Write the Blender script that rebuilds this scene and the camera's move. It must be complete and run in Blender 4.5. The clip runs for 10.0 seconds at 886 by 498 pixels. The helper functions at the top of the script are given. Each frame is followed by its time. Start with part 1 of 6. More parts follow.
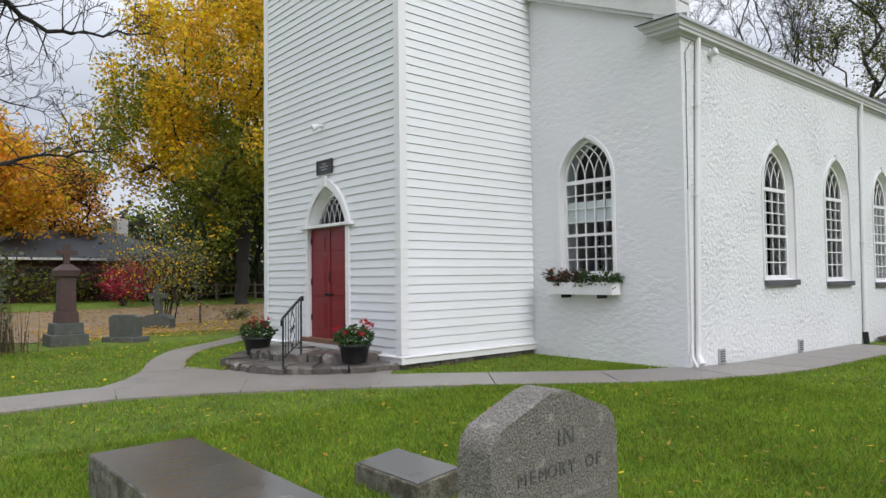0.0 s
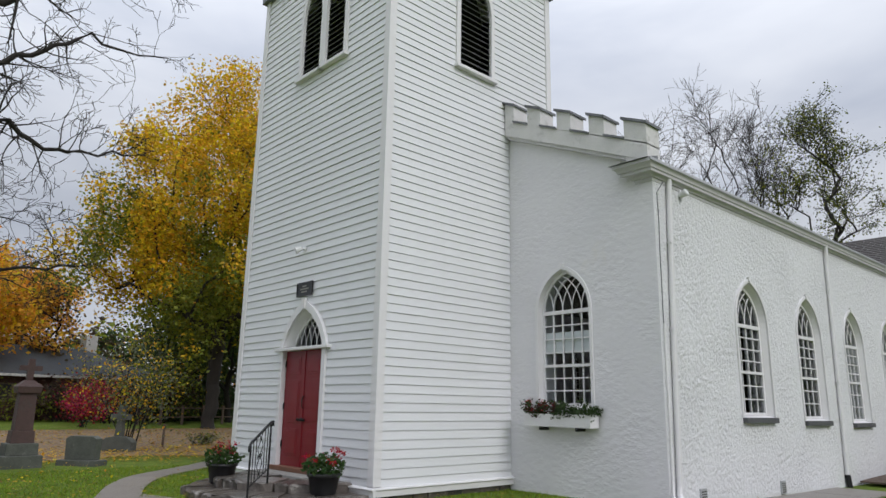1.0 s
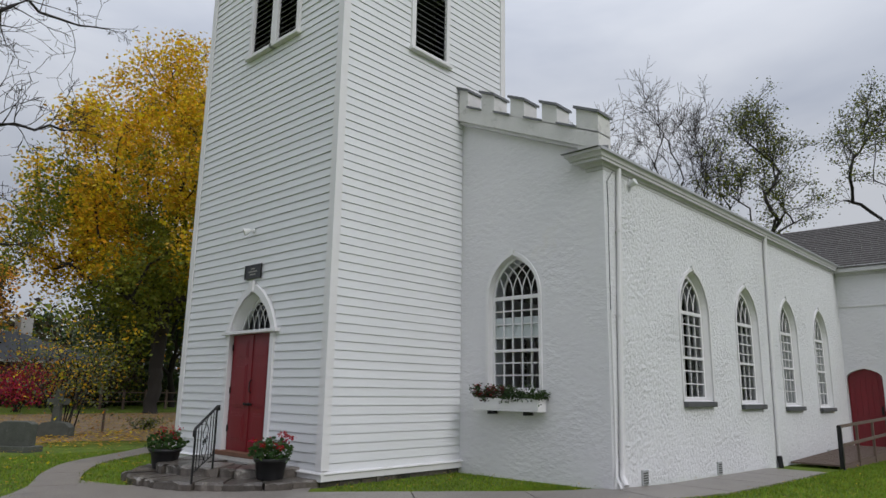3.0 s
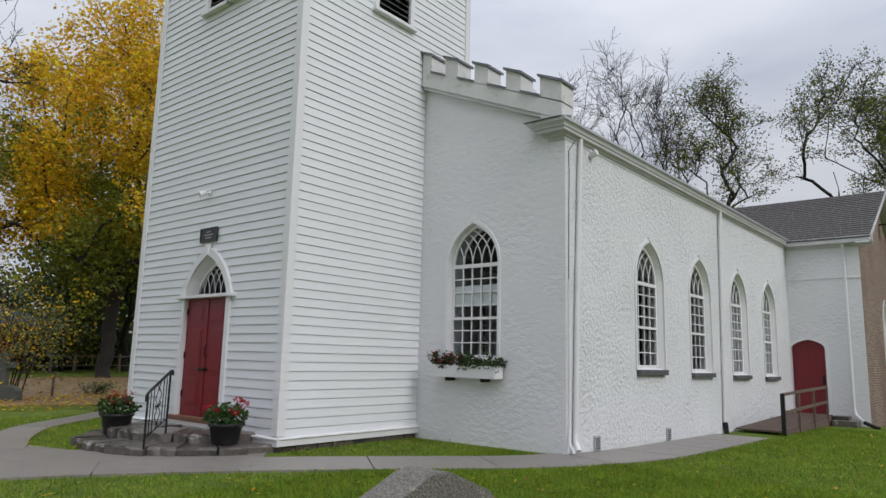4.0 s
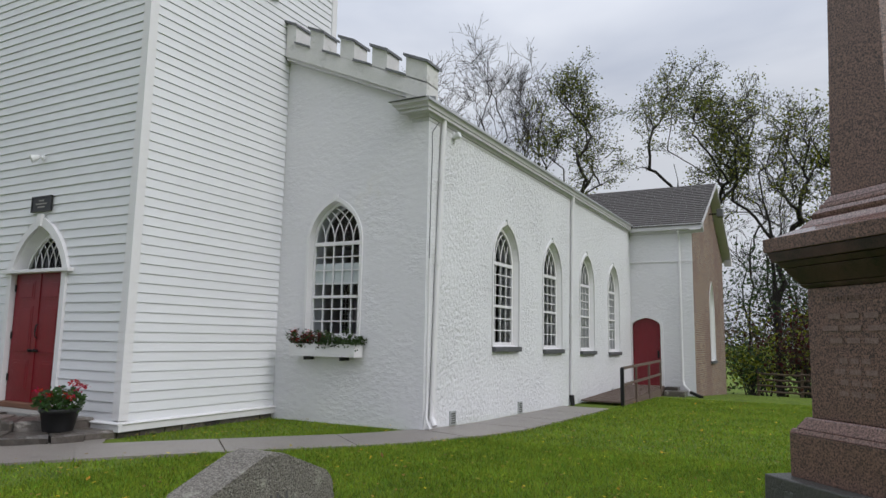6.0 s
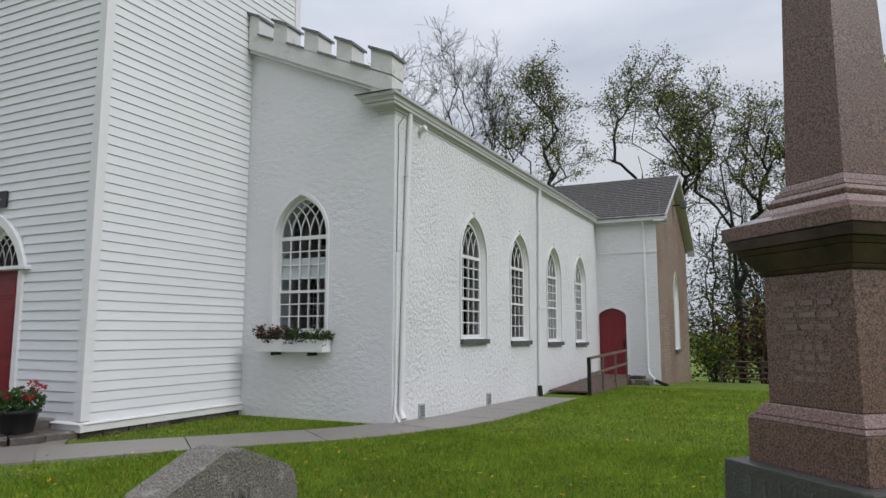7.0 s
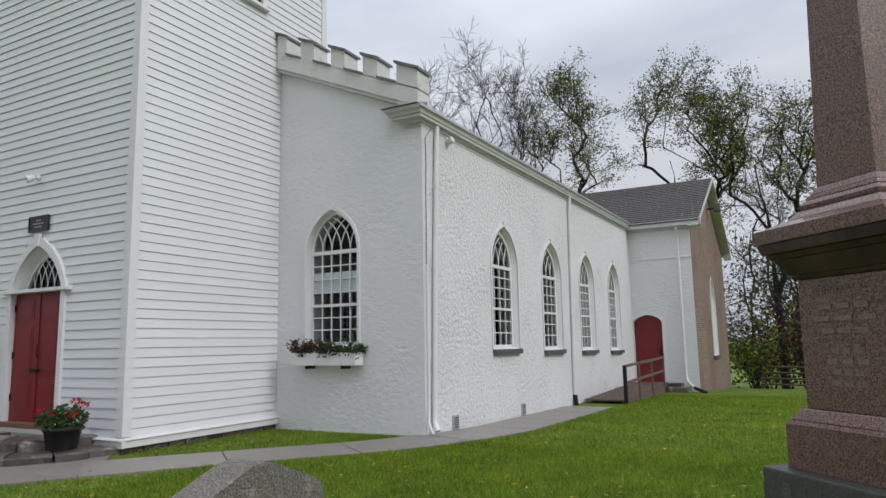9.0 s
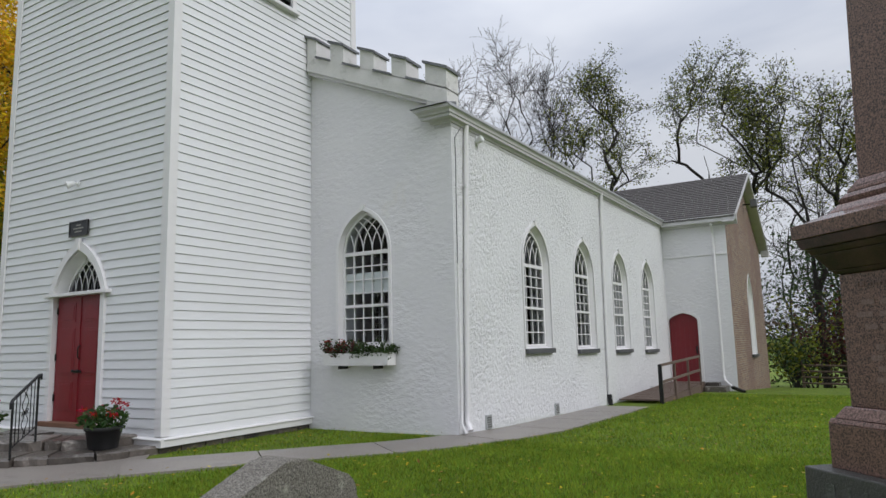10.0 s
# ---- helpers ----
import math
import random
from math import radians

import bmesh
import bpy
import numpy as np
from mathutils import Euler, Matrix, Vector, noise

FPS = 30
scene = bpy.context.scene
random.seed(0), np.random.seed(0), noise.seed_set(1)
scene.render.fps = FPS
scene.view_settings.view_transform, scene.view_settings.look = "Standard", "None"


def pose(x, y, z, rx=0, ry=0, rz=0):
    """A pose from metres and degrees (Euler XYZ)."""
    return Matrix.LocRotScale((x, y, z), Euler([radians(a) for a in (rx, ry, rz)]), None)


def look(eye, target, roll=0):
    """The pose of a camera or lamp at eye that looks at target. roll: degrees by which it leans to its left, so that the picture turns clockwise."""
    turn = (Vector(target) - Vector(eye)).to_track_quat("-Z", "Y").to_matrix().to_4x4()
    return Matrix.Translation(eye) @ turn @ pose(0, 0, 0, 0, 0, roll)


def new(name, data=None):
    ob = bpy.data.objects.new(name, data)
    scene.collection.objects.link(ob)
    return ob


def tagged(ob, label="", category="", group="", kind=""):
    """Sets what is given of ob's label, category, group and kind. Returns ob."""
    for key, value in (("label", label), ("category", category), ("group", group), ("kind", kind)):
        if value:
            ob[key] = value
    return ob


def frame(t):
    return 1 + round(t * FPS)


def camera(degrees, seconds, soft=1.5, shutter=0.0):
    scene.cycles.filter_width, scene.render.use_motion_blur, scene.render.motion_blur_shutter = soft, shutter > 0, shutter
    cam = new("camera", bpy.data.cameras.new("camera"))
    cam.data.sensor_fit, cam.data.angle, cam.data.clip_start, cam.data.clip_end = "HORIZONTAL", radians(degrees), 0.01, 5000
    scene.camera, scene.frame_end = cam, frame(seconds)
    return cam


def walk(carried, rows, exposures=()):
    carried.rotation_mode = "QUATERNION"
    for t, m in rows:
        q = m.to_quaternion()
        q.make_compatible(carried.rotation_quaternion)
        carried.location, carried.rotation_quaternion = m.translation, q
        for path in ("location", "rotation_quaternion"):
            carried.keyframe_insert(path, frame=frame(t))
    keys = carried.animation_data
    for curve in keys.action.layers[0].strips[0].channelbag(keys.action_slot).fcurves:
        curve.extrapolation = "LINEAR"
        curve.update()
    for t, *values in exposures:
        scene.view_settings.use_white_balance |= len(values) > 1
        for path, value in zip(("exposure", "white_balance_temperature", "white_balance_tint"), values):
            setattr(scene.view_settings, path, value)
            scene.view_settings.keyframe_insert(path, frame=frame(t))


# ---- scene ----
cam = camera(66.4, 10.0)
PATH = [
    (0, (8.953, -6.854, 1.536), (7.4450, -5.5432, 1.6163), -0.70),
    (0.5, (8.965, -6.887, 1.523), (7.4847, -5.5656, 1.7771), 0.21),
    (1, (8.984, -6.899, 1.512), (7.5543, -5.5750, 1.9630), 0.94),
    (1.5, (8.987, -6.909, 1.525), (7.6125, -5.5823, 2.1178), 1.11),
    (2, (8.977, -6.911, 1.521), (7.6346, -5.5647, 2.1415), 0.82),
    (2.5, (8.980, -6.909, 1.512), (7.6369, -5.5238, 2.0374), 0.84),
    (2.7, (8.970, -6.904, 1.511), (7.6241, -5.5012, 1.9803), 0.98),
    (4, (8.925, -6.838, 1.515), (7.6677, -5.3155, 1.8335), 1.42),
    (4.5, (8.944, -6.799, 1.515), (7.7671, -5.2131, 1.8305), 1.51),
    (5, (8.955, -6.785, 1.511), (7.8617, -5.1386, 1.8148), 1.48),
    (5.5, (8.964, -6.777, 1.514), (7.9506, -5.0761, 1.7970), 1.30),
    (6, (8.988, -6.783, 1.519), (8.0528, -5.0353, 1.7833), 1.02),
    (7.5, (9.038, -6.779, 1.516), (8.1928, -4.9832, 1.7598), -0.14),
    (8, (9.066, -6.785, 1.518), (8.1947, -5.0032, 1.7732), -0.45),
    (8.5, (9.063, -6.780, 1.521), (8.1602, -5.0151, 1.7886), -0.75),
    (9, (9.063, -6.781, 1.519), (8.1266, -5.0351, 1.7966), -1.09),
    (9.5, (9.059, -6.772, 1.515), (8.0831, -5.0486, 1.7961), -1.30),
    (10, (9.058, -6.764, 1.506), (8.0421, -5.0639, 1.7867), -1.41),]
EXPOSURES = [(0.0, 0.20), (0.5, 0.08), (1.0, -0.18), (1.5, -0.44), (2.0, -0.58), (2.7, -0.48), (4.0, -0.24), (5.0, -0.22), (7.5, -0.18), (10.0, -0.18)]
walk(cam, [(t, look(eye, target, roll)) for t, eye, target, roll in PATH], EXPOSURES)

# ---- world and sun: a bright overcast sky ----
SUN_DIR = Vector((0.78, -0.08, 0.62)).normalized()      # towards the veiled sun
world = bpy.data.worlds.new("overcast")
scene.world = world
world.use_nodes = True
wt = world.node_tree
wt.nodes.clear()


def wn(kind, **kw):
    n = wt.nodes.new(kind)
    for k, v in kw.items():
        n.inputs[k].default_value = v
    return n


w_out = wn("ShaderNodeOutputWorld")
w_bg = wn("ShaderNodeBackground", Strength=1.0)
w_sky = wt.nodes.new("ShaderNodeTexSky")
w_sky.sky_type = "NISHITA"
w_sky.sun_disc = False
w_sky.sun_elevation = math.asin(SUN_DIR.z)
w_sky.sun_rotation = math.atan2(SUN_DIR.x, SUN_DIR.y)
w_sky.dust_density = 4.0
w_dim = wn("ShaderNodeMixRGB", Fac=1.0, Color2=(0.09, 0.09, 0.09, 1))
w_dim.blend_type = "MULTIPLY"
w_co = wn("ShaderNodeTexCoord")
w_map = wn("ShaderNodeMapping", Scale=(1.0, 1.0, 3.2))
w_noise = wn("ShaderNodeTexNoise", Scale=1.7, Detail=5.0, Roughness=0.5, Distortion=0.3)
w_ramp = wt.nodes.new("ShaderNodeValToRGB")
w_ramp.color_ramp.elements[0].position, w_ramp.color_ramp.elements[0].color = 0.33, (0.49, 0.535, 0.64, 1)
w_ramp.color_ramp.elements[1].position, w_ramp.color_ramp.elements[1].color = 0.66, (0.79, 0.82, 0.89, 1)
w_sep = wn("ShaderNodeSeparateXYZ")
w_grad = wt.nodes.new("ShaderNodeMapRange")       # an overcast sky grows brighter towards the zenith
for k, v in (("From Min", 0.25), ("From Max", 1.0), ("To Min", 0.94), ("To Max", 2.5)):
    w_grad.inputs[k].default_value = v
w_mul = wn("ShaderNodeMixRGB", Fac=1.0)
w_mul.blend_type = "MULTIPLY"
w_mix = wn("ShaderNodeMixRGB", Fac=0.93)
for a, b in ((w_co.outputs["Generated"], w_map.inputs["Vector"]), (w_map.outputs[0], w_noise.inputs["Vector"]),
             (w_noise.outputs["Fac"], w_ramp.inputs[0]), (w_co.outputs["Generated"], w_sep.inputs[0]), (w_sep.outputs["Z"], w_grad.inputs["Value"]),
             (w_ramp.outputs[0], w_mul.inputs["Color1"]), (w_grad.outputs[0], w_mul.inputs["Color2"]),
             (w_sky.outputs[0], w_dim.inputs["Color1"]), (w_dim.outputs[0], w_mix.inputs["Color1"]), (w_mul.outputs[0], w_mix.inputs["Color2"]),
             (w_mix.outputs[0], w_bg.inputs["Color"]), (w_bg.outputs[0], w_out.inputs["Surface"])):
    wt.links.new(a, b)
sun = new("sun", bpy.data.lights.new("sun", "SUN"))
sun.data.energy, sun.data.angle, sun.data.color = 1.35, radians(22), (1.0, 0.99, 0.98)
sun.matrix_world = look(tuple(SUN_DIR * 60), (0, 0, 0))


# ---- materials ----
def node(nt, kind, **kw):
    n = nt.nodes.new(kind)
    for k, v in kw.items():
        n.inputs[k.replace("_", " ")].default_value = v
    return n


def material(name, base, dark=None, scale=6.0, rough=0.7, metal=0.0, bump=0.0, bump_scale=60.0, fine=40.0, spread=0.5, jitter=0.0,
             stain=None, stain_scale=1.2, stain_at=0.62, stretch=(1, 1, 1), bump2=0.0, bump2_scale=8.0, leaf=False, spec=0.5, patchy=0.0):
    """A surface with variation at two scales, a stain layer, relief, and a shift of tone from piece to piece."""
    m = bpy.data.materials.new(name)
    m.use_nodes = True
    nt = m.node_tree
    nt.nodes.clear()
    link = nt.links.new
    out, bsdf = node(nt, "ShaderNodeOutputMaterial"), node(nt, "ShaderNodeBsdfPrincipled", Roughness=rough, Metallic=metal)
    bsdf.inputs["Specular IOR Level"].default_value = spec
    co, mp = node(nt, "ShaderNodeTexCoord"), node(nt, "ShaderNodeMapping", Scale=stretch)
    link(co.outputs["Object"], mp.inputs["Vector"])
    vec = mp.outputs[0]
    dark = dark or tuple(c * 0.75 for c in base)
    n1 = node(nt, "ShaderNodeTexNoise", Scale=scale, Detail=4.0, Roughness=0.6)
    n2 = node(nt, "ShaderNodeTexNoise", Scale=fine, Detail=3.0, Roughness=0.6)
    link(vec, n1.inputs["Vector"])
    link(vec, n2.inputs["Vector"])
    add = node(nt, "ShaderNodeMixRGB", Fac=0.45)
    link(n1.outputs["Fac"], add.inputs["Color1"])
    link(n2.outputs["Fac"], add.inputs["Color2"])
    rng = node(nt, "ShaderNodeMapRange", From_Min=0.5 - spread / 2, From_Max=0.5 + spread / 2)
    link(add.outputs[0], rng.inputs["Value"])
    mix = node(nt, "ShaderNodeMixRGB", Color1=(*dark, 1), Color2=(*base, 1))
    link(rng.outputs[0], mix.inputs["Fac"])
    colour = mix.outputs[0]
    if stain:
        n3 = node(nt, "ShaderNodeTexNoise", Scale=stain_scale, Detail=6.0, Roughness=0.65)
        link(co.outputs["Object"], n3.inputs["Vector"])
        r3 = node(nt, "ShaderNodeMapRange", From_Min=stain_at, From_Max=stain_at + 0.14)
        link(n3.outputs["Fac"], r3.inputs["Value"])
        m3 = node(nt, "ShaderNodeMixRGB", Color2=(*stain, 1))
        link(r3.outputs[0], m3.inputs["Fac"])
        link(colour, m3.inputs["Color1"])
        colour = m3.outputs[0]
    if jitter:
        src = node(nt, "ShaderNodeNewGeometry").outputs["Random Per Island"] if leaf else node(nt, "ShaderNodeObjectInfo").outputs["Random"]
        hv = node(nt, "ShaderNodeHueSaturation")
        r4 = node(nt, "ShaderNodeMapRange", To_Min=1 - jitter, To_Max=1 + jitter)
        link(src, r4.inputs["Value"])
        link(r4.outputs[0], hv.inputs["Value"])
        if leaf:
            r5 = node(nt, "ShaderNodeMapRange", To_Min=0.5 - jitter * 0.06, To_Max=0.5 + jitter * 0.07)
            mm = node(nt, "ShaderNodeMath")
            mm.operation = "FRACT"
            m7 = node(nt, "ShaderNodeMath")
            m7.operation = "MULTIPLY"
            m7.inputs[1].default_value = 7.31
            link(src, m7.inputs[0])
            link(m7.outputs[0], mm.inputs[0])
            link(mm.outputs[0], r5.inputs["Value"])
            link(r5.outputs[0], hv.inputs["Hue"])
        link(colour, hv.inputs["Color"])
        colour = hv.outputs[0]
    link(colour, bsdf.inputs["Base Color"])
    if bump:
        b1 = node(nt, "ShaderNodeBump", Strength=bump, Distance=0.02)
        nb = node(nt, "ShaderNodeTexNoise", Scale=bump_scale, Detail=4.0, Roughness=0.6)
        link(vec, nb.inputs["Vector"])
        link(nb.outputs["Fac"], b1.inputs["Height"])
        if bump2:
            b2 = node(nt, "ShaderNodeBump", Strength=bump2, Distance=0.06)
            nb2 = node(nt, "ShaderNodeTexNoise", Scale=bump2_scale, Detail=3.0, Roughness=0.55)
            link(vec, nb2.inputs["Vector"])
            link(nb2.outputs["Fac"], b2.inputs["Height"])
            if patchy:          # smoother and rougher areas of trowel work
                np_, rp = node(nt, "ShaderNodeTexNoise", Scale=0.9, Detail=3.0, Roughness=0.6), node(nt, "ShaderNodeMapRange", From_Min=0.38, From_Max=0.62, To_Min=1 - patchy)
                link(co.outputs["Object"], np_.inputs["Vector"])
                link(np_.outputs["Fac"], rp.inputs["Value"])
                for bmp, amount in ((b1, bump), (b2, bump2)):
                    ml = node(nt, "ShaderNodeMath")
                    ml.operation = "MULTIPLY"
                    ml.inputs[1].default_value = amount
                    link(rp.outputs[0], ml.inputs[0])
                    link(ml.outputs[0], bmp.inputs["Strength"])
            link(b2.outputs[0], b1.inputs["Normal"])
        link(b1.outputs[0], bsdf.inputs["Normal"])
    surface = bsdf.outputs[0]
    if leaf:
        tr = node(nt, "ShaderNodeBsdfTranslucent")
        link(colour, tr.inputs["Color"])
        ms = node(nt, "ShaderNodeMixShader", Fac=0.5)
        link(surface, ms.inputs[1])
        link(tr.outputs[0], ms.inputs[2])
        surface = ms.outputs[0]
    link(surface, out.inputs["Surface"])
    return m


def glass_material(name, tint=(1, 1, 1), gloss=0.02):
    m = bpy.data.materials.new(name)
    m.use_nodes = True
    nt = m.node_tree
    nt.nodes.clear()
    out = node(nt, "ShaderNodeOutputMaterial")
    tr, gl = node(nt, "ShaderNodeBsdfTransparent", Color=(*tint, 1)), node(nt, "ShaderNodeBsdfGlossy", Roughness=gloss)
    fr, mx = node(nt, "ShaderNodeFresnel", IOR=1.28), node(nt, "ShaderNodeMixShader")
    wob, bp = node(nt, "ShaderNodeTexNoise", Scale=2.5), node(nt, "ShaderNodeBump", Strength=0.06, Distance=0.02)
    nt.links.new(wob.outputs["Fac"], bp.inputs["Height"])
    nt.links.new(bp.outputs[0], gl.inputs["Normal"])
    nt.links.new(fr.outputs[0], mx.inputs["Fac"])
    nt.links.new(tr.outputs[0], mx.inputs[1])
    nt.links.new(gl.outputs[0], mx.inputs[2])
    nt.links.new(mx.outputs[0], out.inputs["Surface"])
    return m


M = dict(
    clap=material("white_clapboard", (0.76, 0.765, 0.785), (0.69, 0.695, 0.715), scale=3, fine=30, rough=0.55, bump=0.05, bump_scale=30, jitter=0.02, stretch=(0.4, 0.4, 6)),
    trim=material("white_paint", (0.77, 0.76, 0.77), (0.70, 0.685, 0.69), scale=4, rough=0.5, bump=0.05, bump_scale=20, stain=(0.60, 0.58, 0.52), stain_at=0.70),
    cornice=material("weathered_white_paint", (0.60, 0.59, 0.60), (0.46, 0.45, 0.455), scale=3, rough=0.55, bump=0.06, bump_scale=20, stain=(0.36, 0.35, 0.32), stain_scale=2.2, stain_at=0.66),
    cast=material("white_roughcast", (0.80, 0.80, 0.815), (0.63, 0.63, 0.645), scale=18, fine=34, spread=0.42, rough=0.85, bump=0.9, bump_scale=42, bump2=1.0, bump2_scale=13, patchy=0.45, stain=(0.72, 0.70, 0.69), stain_scale=0.9, stain_at=0.66),
    smooth=material("white_stucco", (0.75, 0.74, 0.76), (0.67, 0.66, 0.68), scale=1.5, fine=18, rough=0.8, bump=0.45, bump_scale=26, bump2=0.45, bump2_scale=7, patchy=0.85, stretch=(1, 1, 1.6), stain=(0.70, 0.68, 0.65), stain_scale=0.8, stain_at=0.64),
    parapet=material("weathered_render", (0.745, 0.72, 0.72), (0.55, 0.55, 0.53), scale=3, rough=0.85, bump=0.3, bump_scale=30, stain=(0.30, 0.30, 0.27), stain_scale=1.6, stain_at=0.58),
    lead=material("grey_lead", (0.20, 0.21, 0.22), (0.10, 0.10, 0.11), scale=5, rough=0.5, metal=0.2, bump=0.1),
    band=material("slate_grey_paint", (0.16, 0.18, 0.20), (0.11, 0.12, 0.14), scale=4, rough=0.5),
    sill=material("grey_slate_sill", (0.11, 0.113, 0.118), (0.065, 0.066, 0.07), scale=6, rough=0.6, bump=0.2),
    red=material("worn_red_paint", (0.22, 0.012, 0.02), (0.16, 0.008, 0.014), scale=5, fine=30, rough=0.42, bump=0.08, bump_scale=40, stain=(0.26, 0.06, 0.05), stain_scale=5, stain_at=0.66, stretch=(1, 1, 0.5)),
    wood=material("brown_wood", (0.20, 0.09, 0.05), (0.11, 0.05, 0.03), scale=8, rough=0.6, bump=0.15, stretch=(0.5, 4, 4)),
    oldwood=material("weathered_wood", (0.17, 0.12, 0.09), (0.09, 0.06, 0.05), scale=6, rough=0.75, bump=0.2, stretch=(4, 0.5, 4)),
    dark=material("louvre_black", (0.02, 0.02, 0.022), (0.012, 0.012, 0.013), rough=0.7),
    iron=material("black_iron", (0.015, 0.015, 0.016), (0.008, 0.008, 0.009), rough=0.4, metal=0.3, bump=0.05),
    # the unlit room's gloom is put into this plaster's dark colour
    interior=material("darkened_interior_plaster", (0.16, 0.145, 0.125), (0.12, 0.11, 0.095), rough=0.85, bump=0.1),
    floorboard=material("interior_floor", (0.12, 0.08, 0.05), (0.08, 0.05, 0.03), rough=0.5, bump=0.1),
    blind=material("white_cloth", (0.78, 0.78, 0.76), (0.70, 0.70, 0.68), rough=0.9, bump=0.1),
    glass=glass_material("window_glass", (0.80, 0.84, 0.86)),
    step=material("grey_fieldstone", (0.15, 0.128, 0.11), (0.035, 0.031, 0.028), scale=5, fine=30, rough=0.3, bump=0.5, bump_scale=22, bump2=0.5, bump2_scale=6, jitter=0.4, stain=(0.40, 0.37, 0.33), stain_scale=4, stain_at=0.58),
    mortar=material("mortar", (0.30, 0.29, 0.27), (0.2, 0.2, 0.19), rough=0.9, bump=0.5),
    path=material("wet_concrete", (0.27, 0.242, 0.215), (0.18, 0.16, 0.145), scale=1.8, fine=60, rough=0.42, bump=0.25, bump_scale=110, jitter=0.06, stain=(0.16, 0.145, 0.135), stain_scale=1.6, stain_at=0.56),
    grass=material("lawn", (0.17, 0.24, 0.026), (0.06, 0.10, 0.012), scale=2.2, fine=55, spread=0.32, rough=0.85, bump=0.9, bump_scale=120, stain=(0.19, 0.18, 0.045), stain_scale=0.5, stain_at=0.58, spec=0.2),
    blade=material("grass_blades", (0.27, 0.37, 0.035), (0.11, 0.18, 0.017), scale=0.9, fine=7, spread=0.35, rough=0.6, jitter=0.5, leaf=True, spec=0.25),
    litter=material("fallen_leaves", (0.42, 0.27, 0.05), (0.22, 0.12, 0.03), scale=1, rough=0.7, jitter=0.55, leaf=True),
    litterbed=material("leaf_litter_bed", (0.36, 0.265, 0.175), (0.12, 0.085, 0.05), scale=2, fine=9, rough=0.85, bump=0.8, bump_scale=12, spec=0.2, stain=(0.11, 0.15, 0.025), stain_scale=0.45, stain_at=0.6),
    soil=material("soil", (0.05, 0.036, 0.026), (0.03, 0.02, 0.015), rough=0.9, bump=0.5),
    pot=material("black_plastic", (0.018, 0.018, 0.02), (0.012, 0.012, 0.013), rough=0.4),
    geranium=material("geranium_leaves", (0.05, 0.11, 0.02), (0.03, 0.06, 0.015), scale=4, rough=0.55, jitter=0.4, leaf=True),
    flower=material("red_petals", (0.50, 0.008, 0.035), (0.32, 0.004, 0.02), scale=5, rough=0.5, jitter=0.4, leaf=True),
    rust=material("rust_leaves", (0.10, 0.02, 0.02), (0.05, 0.012, 0.012), scale=5, rough=0.6, jitter=0.4, leaf=True),
    granite=material("grey_granite", (0.38, 0.35, 0.305), (0.10, 0.09, 0.075), scale=150, fine=260, rough=0.75, bump=1.0, bump_scale=130, bump2=0.5, bump2_scale=30, spread=0.2, stain=(0.50, 0.48, 0.40), stain_scale=11, stain_at=0.57),
    lichen=material("lichened_granite", (0.24, 0.225, 0.17), (0.05, 0.045, 0.035), scale=12, fine=70, rough=0.85, bump=0.9, bump_scale=60, spread=0.25, stain=(0.06, 0.05, 0.03), stain_scale=5, stain_at=0.5),
    polished=material("wet_dark_granite", (0.12, 0.112, 0.105), (0.06, 0.055, 0.052), scale=3, fine=140, rough=0.14, spec=1.0, bump=0.03, bump_scale=60, stain=(0.17, 0.16, 0.15), stain_scale=2.2, stain_at=0.58),
    pink=material("pink_granite", (0.25, 0.145, 0.112), (0.018, 0.013, 0.012), scale=75, fine=130, rough=0.42, bump=0.15, bump_scale=140, spread=0.17),
    pinkdark=material("dark_pink_granite", (0.10, 0.052, 0.046), (0.01, 0.008, 0.008), scale=5, fine=110, rough=0.4, bump=0.15, bump_scale=140, spread=0.3),
    pinkpol=material("polished_pink_granite", (0.28, 0.165, 0.14), (0.05, 0.032, 0.03), scale=70, fine=120, rough=0.2, bump=0.02, spread=0.24),
    base=material("dark_wet_limestone", (0.085, 0.085, 0.08), (0.04, 0.04, 0.038), scale=4, fine=40, rough=0.4, bump=0.4, bump_scale=40, stain=(0.13, 0.13, 0.12), stain_scale=3, stain_at=0.6),
    worn=material("worn_lettering", (0.25, 0.235, 0.21), (0.09, 0.085, 0.075), scale=60, fine=120, spread=0.3, rough=0.9),
    cut=material("cut_letters", (0.13, 0.125, 0.12), (0.05, 0.05, 0.048), scale=30, fine=90, spread=0.3, rough=0.9),
    pale=material("pale_cut_letters", (0.27, 0.19, 0.165), (0.14, 0.095, 0.085), scale=60, fine=120, spread=0.3, rough=0.9),
    redstone=material("red_sandstone", (0.095, 0.05, 0.043), (0.045, 0.028, 0.026), scale=5, rough=0.7, bump=0.4, bump_scale=40, stain=(0.06, 0.05, 0.045), stain_scale=3, stain_at=0.58),
    mossy=material("mossy_stone", (0.12, 0.125, 0.11), (0.05, 0.055, 0.045), scale=5, rough=0.8, bump=0.5, bump_scale=40, stain=(0.2, 0.2, 0.18), stain_scale=4, stain_at=0.6),
    roof=material("grey_shingles", (0.105, 0.095, 0.09), (0.05, 0.046, 0.045), scale=8, fine=30, rough=0.8, bump=0.4, bump_scale=30, stretch=(1, 1, 1)),
    bark=material("dark_bark", (0.03, 0.025, 0.021), (0.012, 0.01, 0.009), scale=5, fine=30, rough=0.9, bump=0.8, bump_scale=18, stretch=(1, 1, 0.3)),
